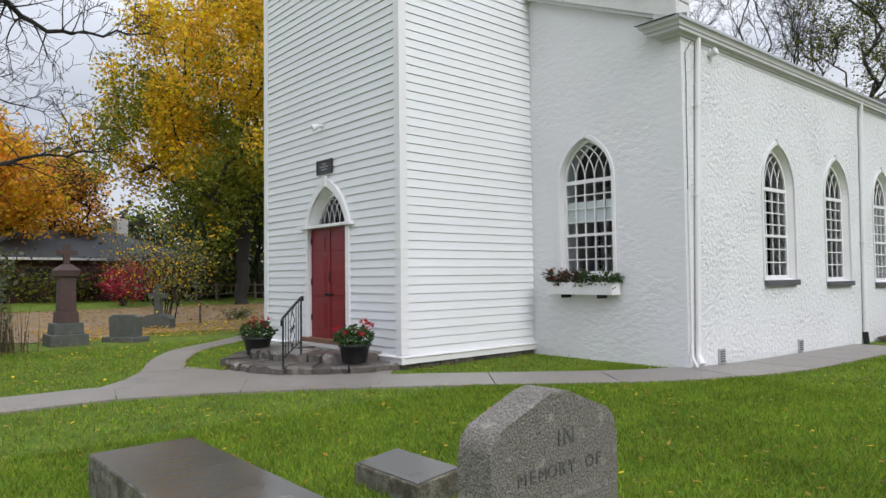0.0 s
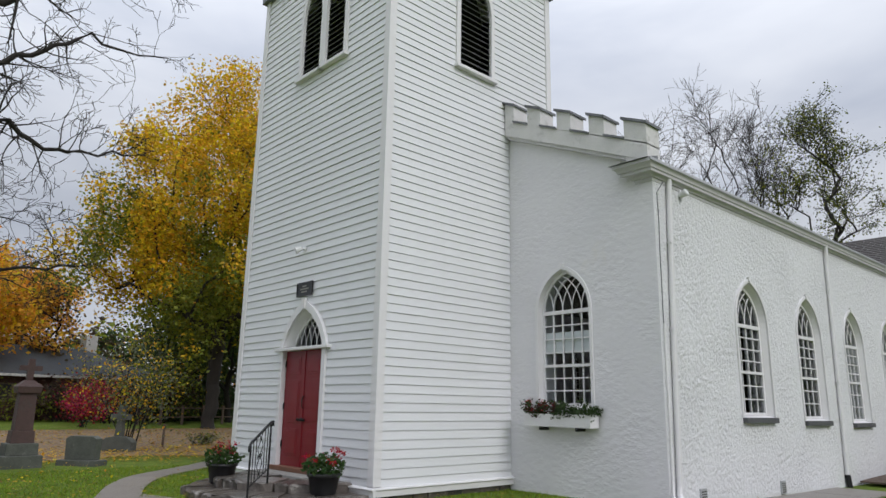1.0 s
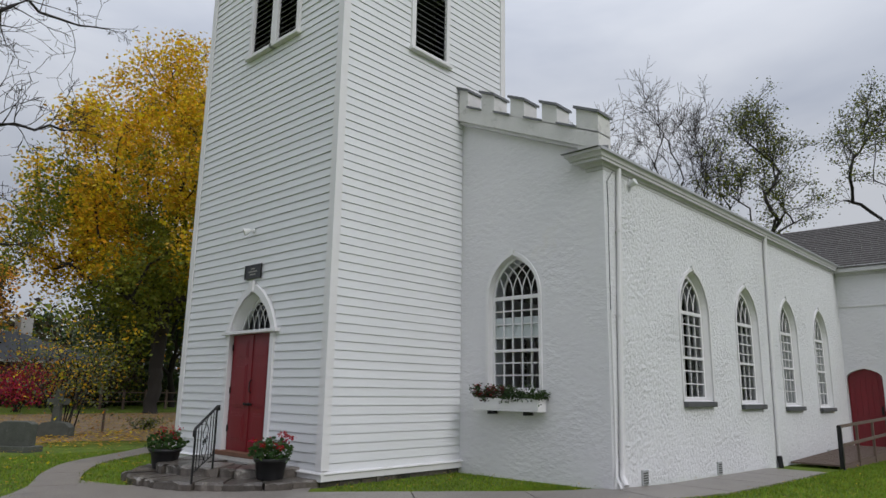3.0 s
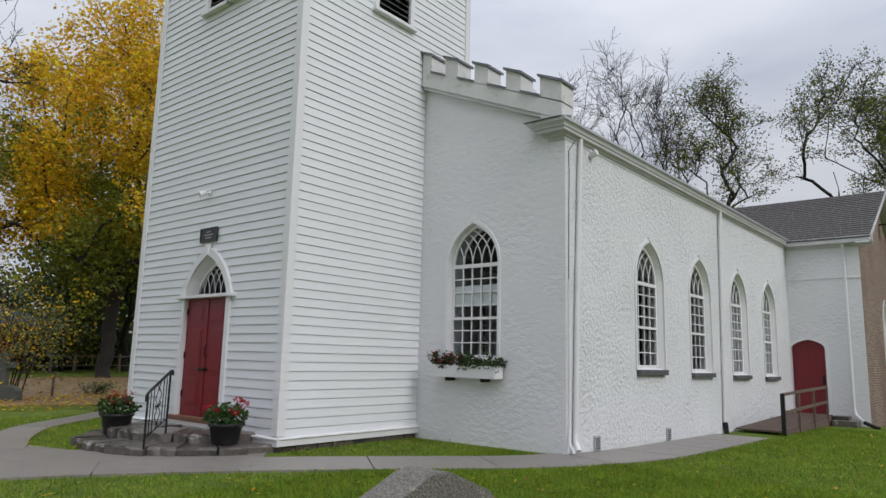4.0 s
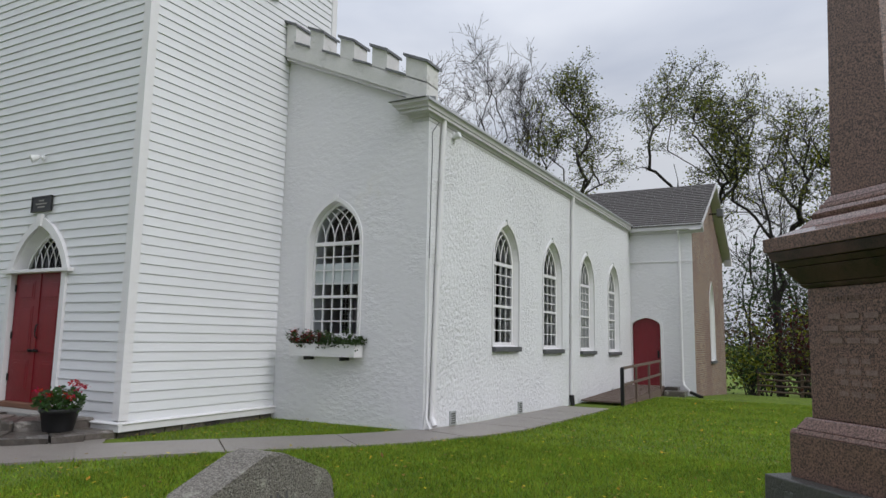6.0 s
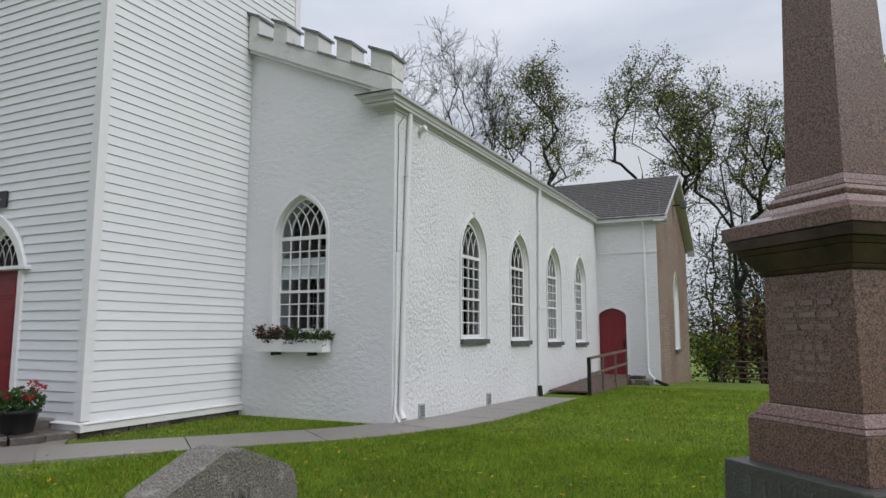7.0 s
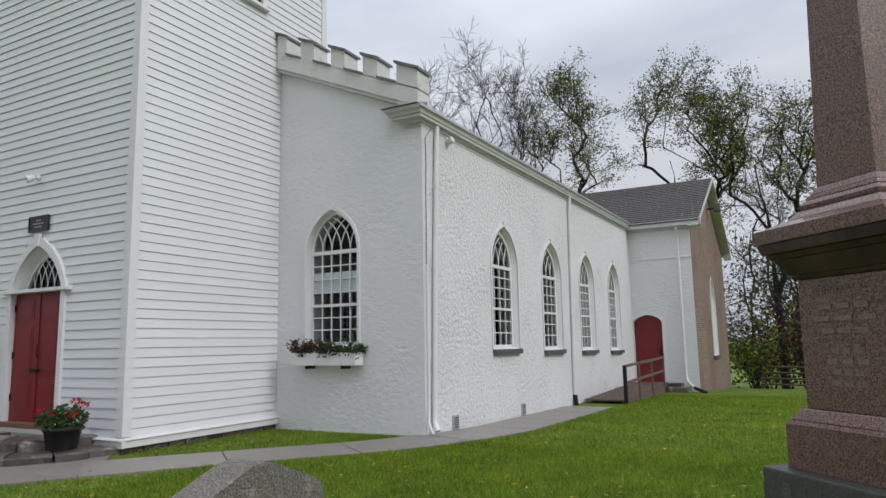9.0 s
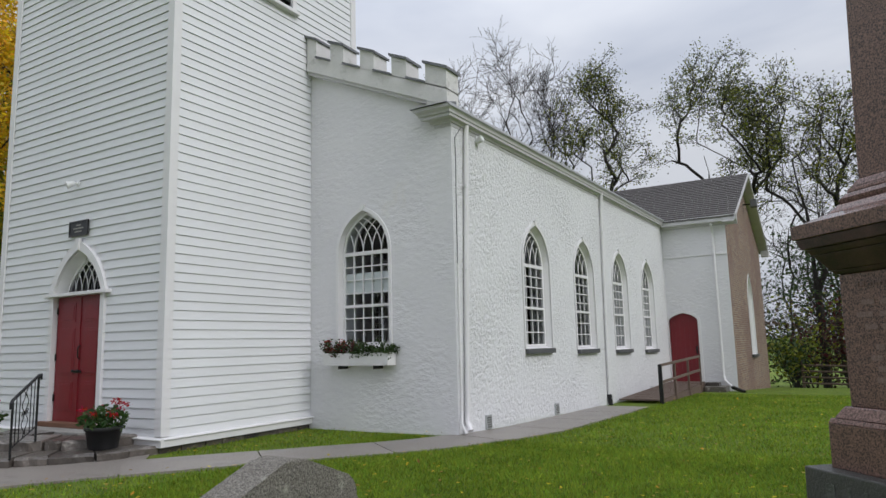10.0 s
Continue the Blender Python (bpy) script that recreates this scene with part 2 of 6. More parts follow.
    greybark=material("grey_bark", (0.12, 0.105, 0.09), (0.06, 0.052, 0.045), scale=5, fine=30, rough=0.9, bump=0.8, bump_scale=16, stretch=(1, 1, 0.3)),
    yellow=material("yellow_leaves", (0.80, 0.47, 0.014), (0.50, 0.37, 0.018), scale=0.3, fine=1.2, rough=0.6, jitter=0.45, leaf=True, spread=0.35),
    olive=material("yellow_green_leaves", (0.30, 0.31, 0.022), (0.08, 0.11, 0.014), scale=0.3, fine=1.0, rough=0.6, jitter=0.4, leaf=True),
    orange=material("orange_leaves", (0.85, 0.40, 0.04), (0.55, 0.30, 0.03), scale=0.4, fine=1.0, rough=0.65, jitter=0.35, leaf=True),
    green=material("dull_green_leaves", (0.10, 0.115, 0.035), (0.05, 0.062, 0.02), scale=0.4, fine=1.0, rough=0.6, jitter=0.4, leaf=True),
    darkgreen=material("dark_green_leaves", (0.06, 0.10, 0.03), (0.03, 0.055, 0.02), scale=0.5, rough=0.6, jitter=0.4, leaf=True),
    brownleaf=material("brown_undergrowth", (0.12, 0.085, 0.05), (0.05, 0.04, 0.024), scale=0.5, rough=0.8, jitter=0.45, leaf=True),
    crimson=material("crimson_leaves", (0.55, 0.03, 0.08), (0.24, 0.015, 0.035), scale=0.8, rough=0.6, jitter=0.4, leaf=True),
    reed=material("dry_reeds", (0.20, 0.15, 0.085), (0.10, 0.085, 0.05), scale=0.8, rough=0.8, jitter=0.4, leaf=True),
    sage=material("grey_green_leaves", (0.20, 0.22, 0.14), (0.10, 0.12, 0.075), scale=0.8, rough=0.7, jitter=0.35, leaf=True),
    housebrick=material("house_brick", (0.10, 0.042, 0.033), (0.06, 0.026, 0.022), scale=4, rough=0.85, bump=0.2),
    houseroof=material("blue_grey_shingles", (0.07, 0.08, 0.09), (0.045, 0.05, 0.058), scale=3, rough=0.8),
    metal=material("galvanised_metal", (0.52, 0.53, 0.54), (0.42, 0.43, 0.44), rough=0.45, metal=0.4),
    lampglass=material("white_lamp_housing", (0.75, 0.76, 0.76), (0.68, 0.68, 0.68), rough=0.35),
    plaque=material("bronze_plaque", (0.035, 0.037, 0.04), (0.02, 0.02, 0.022), rough=0.35, metal=0.5),
    plaqueframe=material("plaque_frame", (0.02, 0.02, 0.02), (0.012, 0.012, 0.012), rough=0.4),
    cream=material("cream_letters", (0.30, 0.29, 0.26), (0.25, 0.24, 0.22), rough=0.6),
)


def brick_material():
    m = bpy.data.materials.new("tan_brick")
    m.use_nodes = True
    nt = m.node_tree
    bsdf = nt.nodes["Principled BSDF"]
    bsdf.inputs["Roughness"].default_value = 0.85
    co, sp, mp = node(nt, "ShaderNodeTexCoord"), node(nt, "ShaderNodeSeparateXYZ"), node(nt, "ShaderNodeCombineXYZ")
    br = node(nt, "ShaderNodeTexBrick", Color1=(0.29, 0.185, 0.115, 1), Color2=(0.13, 0.07, 0.05, 1), Mortar=(0.30, 0.27, 0.24, 1), Scale=1.0)
    for k, v in (("Mortar Size", 0.012), ("Brick Width", 0.23), ("Row Height", 0.078)):
        br.inputs[k].default_value = v
    ns = node(nt, "ShaderNodeTexNoise", Scale=0.6, Detail=5.0)
    rg = node(nt, "ShaderNodeMapRange", From_Min=0.4, From_Max=0.65)
    mx = node(nt, "ShaderNodeMixRGB", Color2=(0.17, 0.10, 0.085, 1))
    half = node(nt, "ShaderNodeMath")
    half.operation = "MULTIPLY"
    half.inputs[1].default_value = 0.6
    bp = node(nt, "ShaderNodeBump", Strength=0.6, Distance=0.01)
    for a, b in ((co.outputs["Object"], sp.inputs[0]), (sp.outputs["Y"], mp.inputs["X"]), (sp.outputs["Z"], mp.inputs["Y"]), (mp.outputs[0], br.inputs["Vector"]), (co.outputs["Object"], ns.inputs["Vector"]),
                 (ns.outputs["Fac"], rg.inputs["Value"]), (rg.outputs[0], half.inputs[0]), (half.outputs[0], mx.inputs["Fac"]), (br.outputs["Color"], mx.inputs["Color1"]),
                 (mx.outputs[0], bsdf.inputs["Base Color"]), (br.outputs["Color"], bp.inputs["Height"]), (bp.outputs[0], bsdf.inputs["Normal"])):
        nt.links.new(a, b)
    return m


M["brick"] = brick_material()


# ---- building blocks ----
def mesh_of(bm, mat, name="mesh", smooth=False):
    me = bpy.data.meshes.new(name)
    bmesh.ops.recalc_face_normals(bm, faces=bm.faces)
    bm.to_mesh(me)
    bm.free()
    me.materials.append(mat)
    if smooth:
        me.polygons.foreach_set("use_smooth", [True] * len(me.polygons))
    return me


def part(name, bm, mat, parent=None, label="", smooth=False, at=None):
    """Links a bmesh as one mesh object, under a thing or a part."""
    ob = new(name, mesh_of(bm, mat, name, smooth))
    ob.parent = parent
    if at is not None:
        ob.matrix_basis = at
    if label:
        ob["label"] = label
    return ob


def thing(name, label, category, at=None, group="", kind=""):
    ob = new(name)
    ob.empty_display_size = 0.2
    if at is not None:
        ob.matrix_basis = at
    return tagged(ob, label, category, group, kind)


def solid(name, bm, mat, label="", category="", group="", kind="", smooth=False, at=None):
    return tagged(part(name, bm, mat, None, "", smooth, at), label, category, group, kind)


def box(x0, x1, y0, y1, z0, z1, bev=0.0, bm=None, m=None):
    b = bmesh.new()
    v = [b.verts.new((x, y, z)) for x in (x0, x1) for y in (y0, y1) for z in (z0, z1)]
    for f in ((0, 1, 3, 2), (4, 6, 7, 5), (0, 4, 5, 1), (2, 3, 7, 6), (0, 2, 6, 4), (1, 5, 7, 3)):
        b.faces.new([v[i] for i in f])
    if bev:
        bmesh.ops.bevel(b, geom=b.edges[:], offset=bev, segments=2, affect="EDGES", profile=0.6)
    if m is not None:
        b.transform(m)
    return join(bm, b)


def join(bm, b):
    if bm is None:
        return b
    me = bpy.data.meshes.new("tmp")
    b.to_mesh(me)
    b.free()
    bm.from_mesh(me)
    bpy.data.meshes.remove(me)
    return bm


def prism(pts, depth, bm=None, m=None, bev=0.0):
    """Extrudes a polygon of (x, z) points along y from 0 to depth."""
    b = bmesh.new()
    n = len(pts)
    lo = [b.verts.new((x, 0, z)) for x, z in pts]
    hi = [b.verts.new((x, depth, z)) for x, z in pts]
    b.faces.new(lo)
    b.faces.new(hi[::-1])
    for i in range(n):
        b.faces.new((lo[i], hi[i], hi[(i + 1) % n], lo[(i + 1) % n]))
    if bev:
        bmesh.ops.bevel(b, geom=b.edges[:], offset=bev, segments=2, affect="EDGES", profile=0.6)
    if m is not None:
        b.transform(m)
    return join(bm, b)


def plate(outline, holes, depth, bm=None, m=None):
    """A wall of that depth along +y, from its outline and holes in (x, z)."""
    b = bmesh.new()
    rims = []
    for y in (0, depth):
        rows = []
        for loop in (outline, *holes):
            vs = [b.verts.new((x, y, z)) for x, z in loop]
            rows.append((vs, [b.edges.new((vs[i], vs[(i + 1) % len(vs)])) for i in range(len(vs))]))
        bmesh.ops.triangle_fill(b, edges=[e for _, es in rows for e in es], use_beauty=True, use_dissolve=False)
        rims.append(rows)
    for (a, _), (c, _) in zip(*rims):
        for i in range(len(a)):
            j = (i + 1) % len(a)
            b.faces.new((a[i], a[j], c[j], c[i]))
    if m is not None:
        b.transform(m)
    return join(bm, b)


def arch(w, z0, zs, za, cx=0.0, n=9):
    """The outline of a pointed opening: half-width w, foot z0, springing zs, apex za."""
    h = za - zs
    if h < 1.25 * w:          # a low head: two flat arcs that meet in a point
        sag = 0.11 * math.hypot(w, h)
        nx, nz = h / math.hypot(w, h), w / math.hypot(w, h)
        right = [(cx + w * (1 - i / n) + nx * 4 * sag * i / n * (1 - i / n), zs + h * i / n + nz * 4 * sag * i / n * (1 - i / n)) for i in range(n + 1)]
        return [(cx - w, z0), (cx + w, z0)] + right + [(2 * cx - x, z) for x, z in right[:-1]][::-1]
    r = (w * w + h * h) / (2 * w)
    top = math.asin(min(1.0, h / r)) if r >= w else math.pi - math.asin(h / r)
    right = [(cx + w - r + r * math.cos(top * i / n), zs + r * math.sin(top * i / n)) for i in range(n + 1)]
    left = [(2 * cx - x, z) for x, z in right[:-1]][::-1]
    return [(cx - w, z0), (cx + w, z0)] + right + left


def ring(outer, inner, depth, bm=None, m=None):
    """A band between two outlines with the same number of points, open along their first side (the foot)."""
    b = bmesh.new()
    n = len(outer)
    q = [[b.verts.new((x, y, z)) for x, z in loop] for loop in (outer, inner) for y in (0, depth)]
    for i in range(1, n):
        j = (i + 1) % n
        b.faces.new((q[0][i], q[0][j], q[2][j], q[2][i]))
        b.faces.new((q[1][j], q[1][i], q[3][i], q[3][j]))
        b.faces.new((q[0][j], q[0][i], q[1][i], q[1][j]))
        b.faces.new((q[2][i], q[2][j], q[3][j], q[3][i]))
    for i in (0, 1):
        b.faces.new((q[0][i], q[2][i], q[3][i], q[1][i]))
    if m is not None:
        b.transform(m)
    return join(bm, b)


def splay(outer, inner, depth, bm=None):
    """A sloping reveal from the outer outline at y 0 to the inner one at y depth."""
    b = bmesh.new()
    n = len(outer)
    a = [b.verts.new((x, 0, z)) for x, z in outer]
    c = [b.verts.new((x, depth, z)) for x, z in inner]
    for i in range(n):
        j = (i + 1) % n
        b.faces.new((a[i], a[j], c[j], c[i]))
    return join(bm, b)


def tube(points, radii, sides=8, bm=None):
    b = bmesh.new()
    pts = [Vector(p) for p in points]
    if isinstance(radii, (int, float)):
        radii = [radii] * len(pts)
    rows = []
    for i, p in enumerate(pts):
        d = (pts[min(i + 1, len(pts) - 1)] - pts[max(i - 1, 0)]).normalized()
        u = d.cross(Vector((0.31, 0.17, 0.94))).normalized() if abs(d.z) < 0.9 else d.cross(Vector((1, 0.2, 0))).normalized()
        v = d.cross(u)
        rows.append([b.verts.new(p + (u * math.cos(k * math.tau / sides) + v * math.sin(k * math.tau / sides)) * radii[i]) for k in range(sides)])
    for a, c in zip(rows, rows[1:]):
        for k in range(sides):
            b.faces.new((a[k], a[(k + 1) % sides], c[(k + 1) % sides], c[k]))
    b.faces.new(rows[0][::-1])
    b.faces.new(rows[-1])
    return join(bm, b)


def frustum(w0, w1, z0, z1, d0=None, d1=None, bm=None, bev=0.0):
    """A four-sided block: widths w (x) and d (y) at foot and top."""
    d0, d1 = d0 or w0, d1 or w1
    b = bmesh.new()
    lo = [b.verts.new((sx * w0 / 2, sy * d0 / 2, z0)) for sx, sy in ((-1, -1), (1, -1), (1, 1), (-1, 1))]
    hi = [b.verts.new((sx * w1 / 2, sy * d1 / 2, z1)) for sx, sy in ((-1, -1), (1, -1), (1, 1), (-1, 1))]
    b.faces.new(lo[::-1])
    b.faces.new(hi)
    for i in range(4):
        b.faces.new((lo[i], lo[(i + 1) % 4], hi[(i + 1) % 4], hi[i]))
    if bev:
        bmesh.ops.bevel(b, geom=b.edges[:], offset=bev, segments=2, affect="EDGES", profile=0.6)
    return join(bm, b)


def lathe(profile, sides=24, bm=None):
    b = bmesh.new()
    rows = [[b.verts.new((r * math.cos(k * math.tau / sides), r * math.sin(k * math.tau / sides), z)) for k in range(sides)] for r, z in profile]
    for a, c in zip(rows, rows[1:]):
        for k in range(sides):
            b.faces.new((a[k], a[(k + 1) % sides], c[(k + 1) % sides], c[k]))
    b.faces.new(rows[0][::-1])
    b.faces.new(rows[-1])
    return join(bm, b)


def raw(name, verts, faces, mat, parent=None, smooth=False):
    me = bpy.data.meshes.new(name)
    me.from_pydata(verts, [], faces)
    me.materials.append(mat)
    if smooth:
        me.polygons.foreach_set("use_smooth", [True] * len(me.polygons))
    ob = new(name, me)
    ob.parent = parent
    return ob


def text_part(name, words, size, mat, parent, at, depth=0.004):
    cu = bpy.data.curves.new(name, "FONT")
    cu.body, cu.size, cu.extrude, cu.align_x = words, size, depth, "CENTER"
    tmp = bpy.data.objects.new(name, cu)
    me = bpy.data.meshes.new_from_object(tmp)
    bpy.data.objects.remove(tmp)
    me.materials.append(mat)
    ob = new(name, me)
    ob.parent, ob.matrix_basis = parent, at
    return ob


def ground_z(x, y):
    """The lie of the land: level round the tower, falling away past the nave, rising a little to the far garden."""
    fall = float(np.interp(y, (3, 10.7, 18, 28, 40, 90), (0.0, -0.14, -0.24, -0.78, -1.7, -3.0))) * float(np.interp(x, (-12, 0), (0, 1)))
    rise = float(np.interp(-x, (14, 40, 90), (0, 0.3, 0.8)))
    return fall + rise - 0.01


# ---- the land ----
def make_ground():
    xs = sorted({*np.linspace(-30, 14, 45).round(2), *np.linspace(-400, -30, 12).round(1), *np.linspace(14, 400, 12).round(1)})
    ys = sorted({*np.linspace(-20, 50, 71).round(2), *np.linspace(-400, -20, 10).round(1), *np.linspace(50, 600, 12).round(1)})
    verts = [(x, y, ground_z(x, y) + 0.012 * noise.noise((x * 0.7, y * 0.7, 0))) for y in ys for x in xs]
    n = len(xs)
    faces = [(j * n + i, j * n + i + 1, (j + 1) * n + i + 1, (j + 1) * n + i) for j in range(len(ys) - 1) for i in range(n - 1)]
    return tagged(raw("ground", verts, faces, M["grass"], smooth=True), "mown green autumn lawn with scattered leaves", "lawn", kind="structure")


make_ground()


def patch(name, outline, mat, lift, label, category):
    """A low sheet on the land within an outline of (x, y)."""
    bm = bmesh.new()
    vs = [bm.verts.new((x, y, ground_z(x, y) + lift)) for x, y in outline]
    es = [bm.edges.new((vs[i], vs[(i + 1) % len(vs)])) for i in range(len(vs))]
    bmesh.ops.triangle_fill(bm, edges=es, use_beauty=True)
    bmesh.ops.subdivide_edges(bm, edges=bm.edges[:], cuts=3, use_grid_fill=True)
    for v in bm.verts:
        v.co.z = ground_z(v.co.x, v.co.y) + lift
    return solid(name, bm, mat, label, category, kind="structure")


patch("leaf_bed", [(-10.5, -3.5), (-11.5, 0.5), (-9.5, 3.5), (-9, 9), (-27, 15), (-27, 2), (-25, -8), (-13, -7)], M["litterbed"], 0.015,
      "brown bed of fallen leaves under the trees", "leaf bed")
patch("far_lawn", [(-26.5, -2), (-26.5, 14), (-44, 22), (-52, 6), (-42, -8), (-33, -6)], M["grass"], 0.03, "green lawn before the brick house", "lawn")


def strip(points, width):
    """Left and right edge points along a centre line."""
    out = []
    for i, p in enumerate(points):
        a, b = Vector(points[max(i - 1, 0)]), Vector(points[min(i + 1, len(points) - 1)])
        d = (b - a).normalized()
        w = width[i] if isinstance(width, (list, tuple)) else width
        out.append((Vector(p) - Vector((-d.y, d.x)) * w / 2, Vector(p) + Vector((-d.y, d.x)) * w / 2))
    return out


def smooth_line(points, step):
    """Points at even steps along a Catmull-Rom line."""
    pts = [Vector(p) for p in points]
    fine = []
    for i in range(len(pts) - 1):
        p0, p1, p2, p3 = pts[max(i - 1, 0)], pts[i], pts[i + 1], pts[min(i + 2, len(pts) - 1)]
        for k in range(24):
            t = k / 24
            fine.append(0.5 * (2 * p1 + (p2 - p0) * t + (2 * p0 - 5 * p1 + 4 * p2 - p3) * t * t + (3 * p1 - p0 - 3 * p2 + p3) * t ** 3))
    fine.append(pts[-1])
    out, run = [fine[0]], 0.0
    for a, b in zip(fine, fine[1:]):
        run += (b - a).length
        if run >= step:
            out.append(b)
            run = 0.0
    return out


def paved_path(name, points, width, slab, lift, label):
    top = thing(name, label, "path", kind="structure")
    per = 4
    line = smooth_line(points, slab / per)
    edges = strip([tuple(p) for p in line], width)
    for s in range(0, len(edges) - per, per):
        bm = bmesh.new()
        rows = []
        for k in range(per + 1):
            a, b = edges[s + k]
            if k in (0, per):
                other = edges[s + (1 if k == 0 else per - 1)]
                a, b = a.lerp(other[0], 0.018 * per / slab * 0.5), b.lerp(other[1], 0.018 * per / slab * 0.5)
            rows.append([bm.verts.new((p.x, p.y, ground_z(p.x, p.y) + h)) for p in (a, b) for h in (lift, -0.06)])
        for r0, r1 in zip(rows, rows[1:]):
            bm.faces.new((r0[0], r0[2], r1[2], r1[0]))
            bm.faces.new((r0[0], r1[0], r1[1], r0[1]))
            bm.faces.new((r0[2], r0[3], r1[3], r1[2]))
        bm.faces.new((rows[0][0], rows[0][1], rows[0][3], rows[0][2]))
        bm.faces.new((rows[-1][0], rows[-1][2], rows[-1][3], rows[-1][1]))
        part("slab", bm, M["path"], top)
    return top


paved_path("path_main", [(-0.9, -16), (-1.0, -5.6), (-0.85, -3.9), (-0.2, -2.5), (0.95, -0.75), (2.35, 1.0), (3.35, 2.35), (3.95, 4.2), (4.02, 7), (3.98, 11.6)], 1.2, 1.55, 0.03,
           "wet grey concrete slab path beside the white church")
paved_path("path_side", [(-1.0, -3.4), (-2.0, -3.25), (-3.1, -2.8), (-4.36, -2.25), (-5.8, -1.35), (-7.3, 0.3), (-10, 3.0)], 0.66, 1.6, 0.026, "wet concrete path that curves round the tower")
patch("path_apron", [(-0.6, -4.2), (-1.5, -4.3), (-1.75, -4.05), (-2.14, -3.72), (-2.6, -3.42), (-3.1, -3.14), (-3.25, -2.5), (-2.65, -2.32), (-2.1, -2.2), (-1.9, -1.7), (-0.2, 0.0), (0.35, -0.5), (1.2, -1.2), (0.0, -2.9)], M["path"], 0.022,
      "wet concrete apron before the stone steps", "path")

# ---- the tower ----
TW, TD, TH = 4.9, 4.7, 11.08       # width, depth, height under the parapet
DOOR_C, DOOR_W = -2.32, 0.70
LOUVRES_FRONT = [(-2.705, 0.365), (-1.805, 0.345)]
LOUVRE_SIDE = (2.24, 0.46)
YW = Matrix.Rotation(radians(90), 4, "Z")            # local x along world y, local y inwards from the +x side

tower = thing("wall_tower", "white painted clapboard church tower with crenellated top", "tower", kind="structure")
holes = [arch(DOOR_W, 0.34, 2.58, 3.30, DOOR_C)] + [arch(w, 8.38, 9.72, 10.58, c) for c, w in LOUVRES_FRONT]
part("core_front", plate([(-TW + 0.02, 0.1), (-0.02, 0.1), (-0.02, TH), (-TW + 0.02, TH)], holes, 0.3, m=Matrix.Translation((0, 0.02, 0))), M["trim"], tower)
part("core_side", plate([(0.33, 0.1), (TD - 0.03, 0.1), (TD - 0.03, TH), (0.33, TH)], [arch(LOUVRE_SIDE[1], 8.24, 9.66, 10.50, LOUVRE_SIDE[0])], 0.3,
                        m=Matrix.Translation((-0.02, 0, 0)) @ YW), M["trim"], tower)
part("core_back", box(-TW + 0.33, -0.33, TD - 0.32, TD - 0.02, 0.1, TH), M["trim"], tower)
part("core_west", box(-TW + 0.02, -TW + 0.32, 0.33, TD - 0.03, 0.1, TH), M["trim"], tower)
part("belfry_floor", box(-TW + 0.33, -0.33, 0.33, TD - 0.33, 8.0, 8.1), M["dark"], tower)
part("tower_roof", box(-TW + 0.03, -0.03, 0.03, TD - 0.04, TH, TH + 0.15), M["lead"], tower)
for x, y in ((0.0, 0.0), (-TW, 0.0), (0.0, TD), (-TW, TD)):
    sx, sy = (1 if x == 0 else -1), (-1 if y == 0 else 1)
    part("corner_board", box(min(x - sx * 0.13, x + sx * 0.028), max(x - sx * 0.13, x + sx * 0.028), min(y + sy * 0.028, y - sy * 0.0), max(y + sy * 0.028, y), 0.24, TH), M["trim"], tower)
    part("corner_board", box(min(x, x + sx * 0.026), max(x, x + sx * 0.026), min(y, y - sy * 0.13), max(y, y - sy * 0.13), 0.24, TH), M["trim"], tower)
part("water_table", prism([(0.0, 0.085), (0.05, 0.085), (0.05, 0.18), (0.078, 0.195), (0.072, 0.21), (0.0, 0.228)], TW + 0.07, m=Matrix.Translation((0.07, 0.0, 0)) @ Matrix.Rotation(radians(90), 4, "Z") @ Matrix.Diagonal((-1, 1, 1, 1))), M["trim"], tower)
part("water_table", prism([(0.0, 0.085), (0.05, 0.085), (0.05, 0.18), (0.078, 0.195), (0.072, 0.21), (0.0, 0.228)], 3.35), M["trim"], tower)
part("band", box(-TW - 0.12, 0.12, -0.12, TD + 0.12, TH - 0.04, TH + 0.13, 0.02), M["band"], tower)
PARAPET_Z = TH + 0.67
for name, (x0, x1, y0, y1) in dict(a=(-TW - 0.08, 0.08, -0.08, 0.2), b=(-0.2, 0.08, 0.2, TD - 0.2), c=(-TW - 0.08, 0.08, TD - 0.2, TD + 0.08), d=(-TW - 0.08, -TW + 0.2, 0.2, TD - 0.2)).items():
    part("parapet_wall", box(x0, x1, y0, y1, TH + 0.131, PARAPET_Z), M["trim"], tower)


def merlon(x0, x1, y0, y1):
    m = part("merlon", box(x0, x1, y0, y1, PARAPET_Z, PARAPET_Z + 0.48), M["trim"], tower)
    part("merlon_cap", box(x0 - 0.05, x1 + 0.05, y0 - 0.05, y1 + 0.05, PARAPET_Z + 0.48, PARAPET_Z + 0.56, 0.015), M["band"], m)


def crenel(x0, x1, y0, y1):
    part("crenel_cap", box(x0, x1, y0, y1, PARAPET_Z + 0.001, PARAPET_Z + 0.05), M["band"], tower)


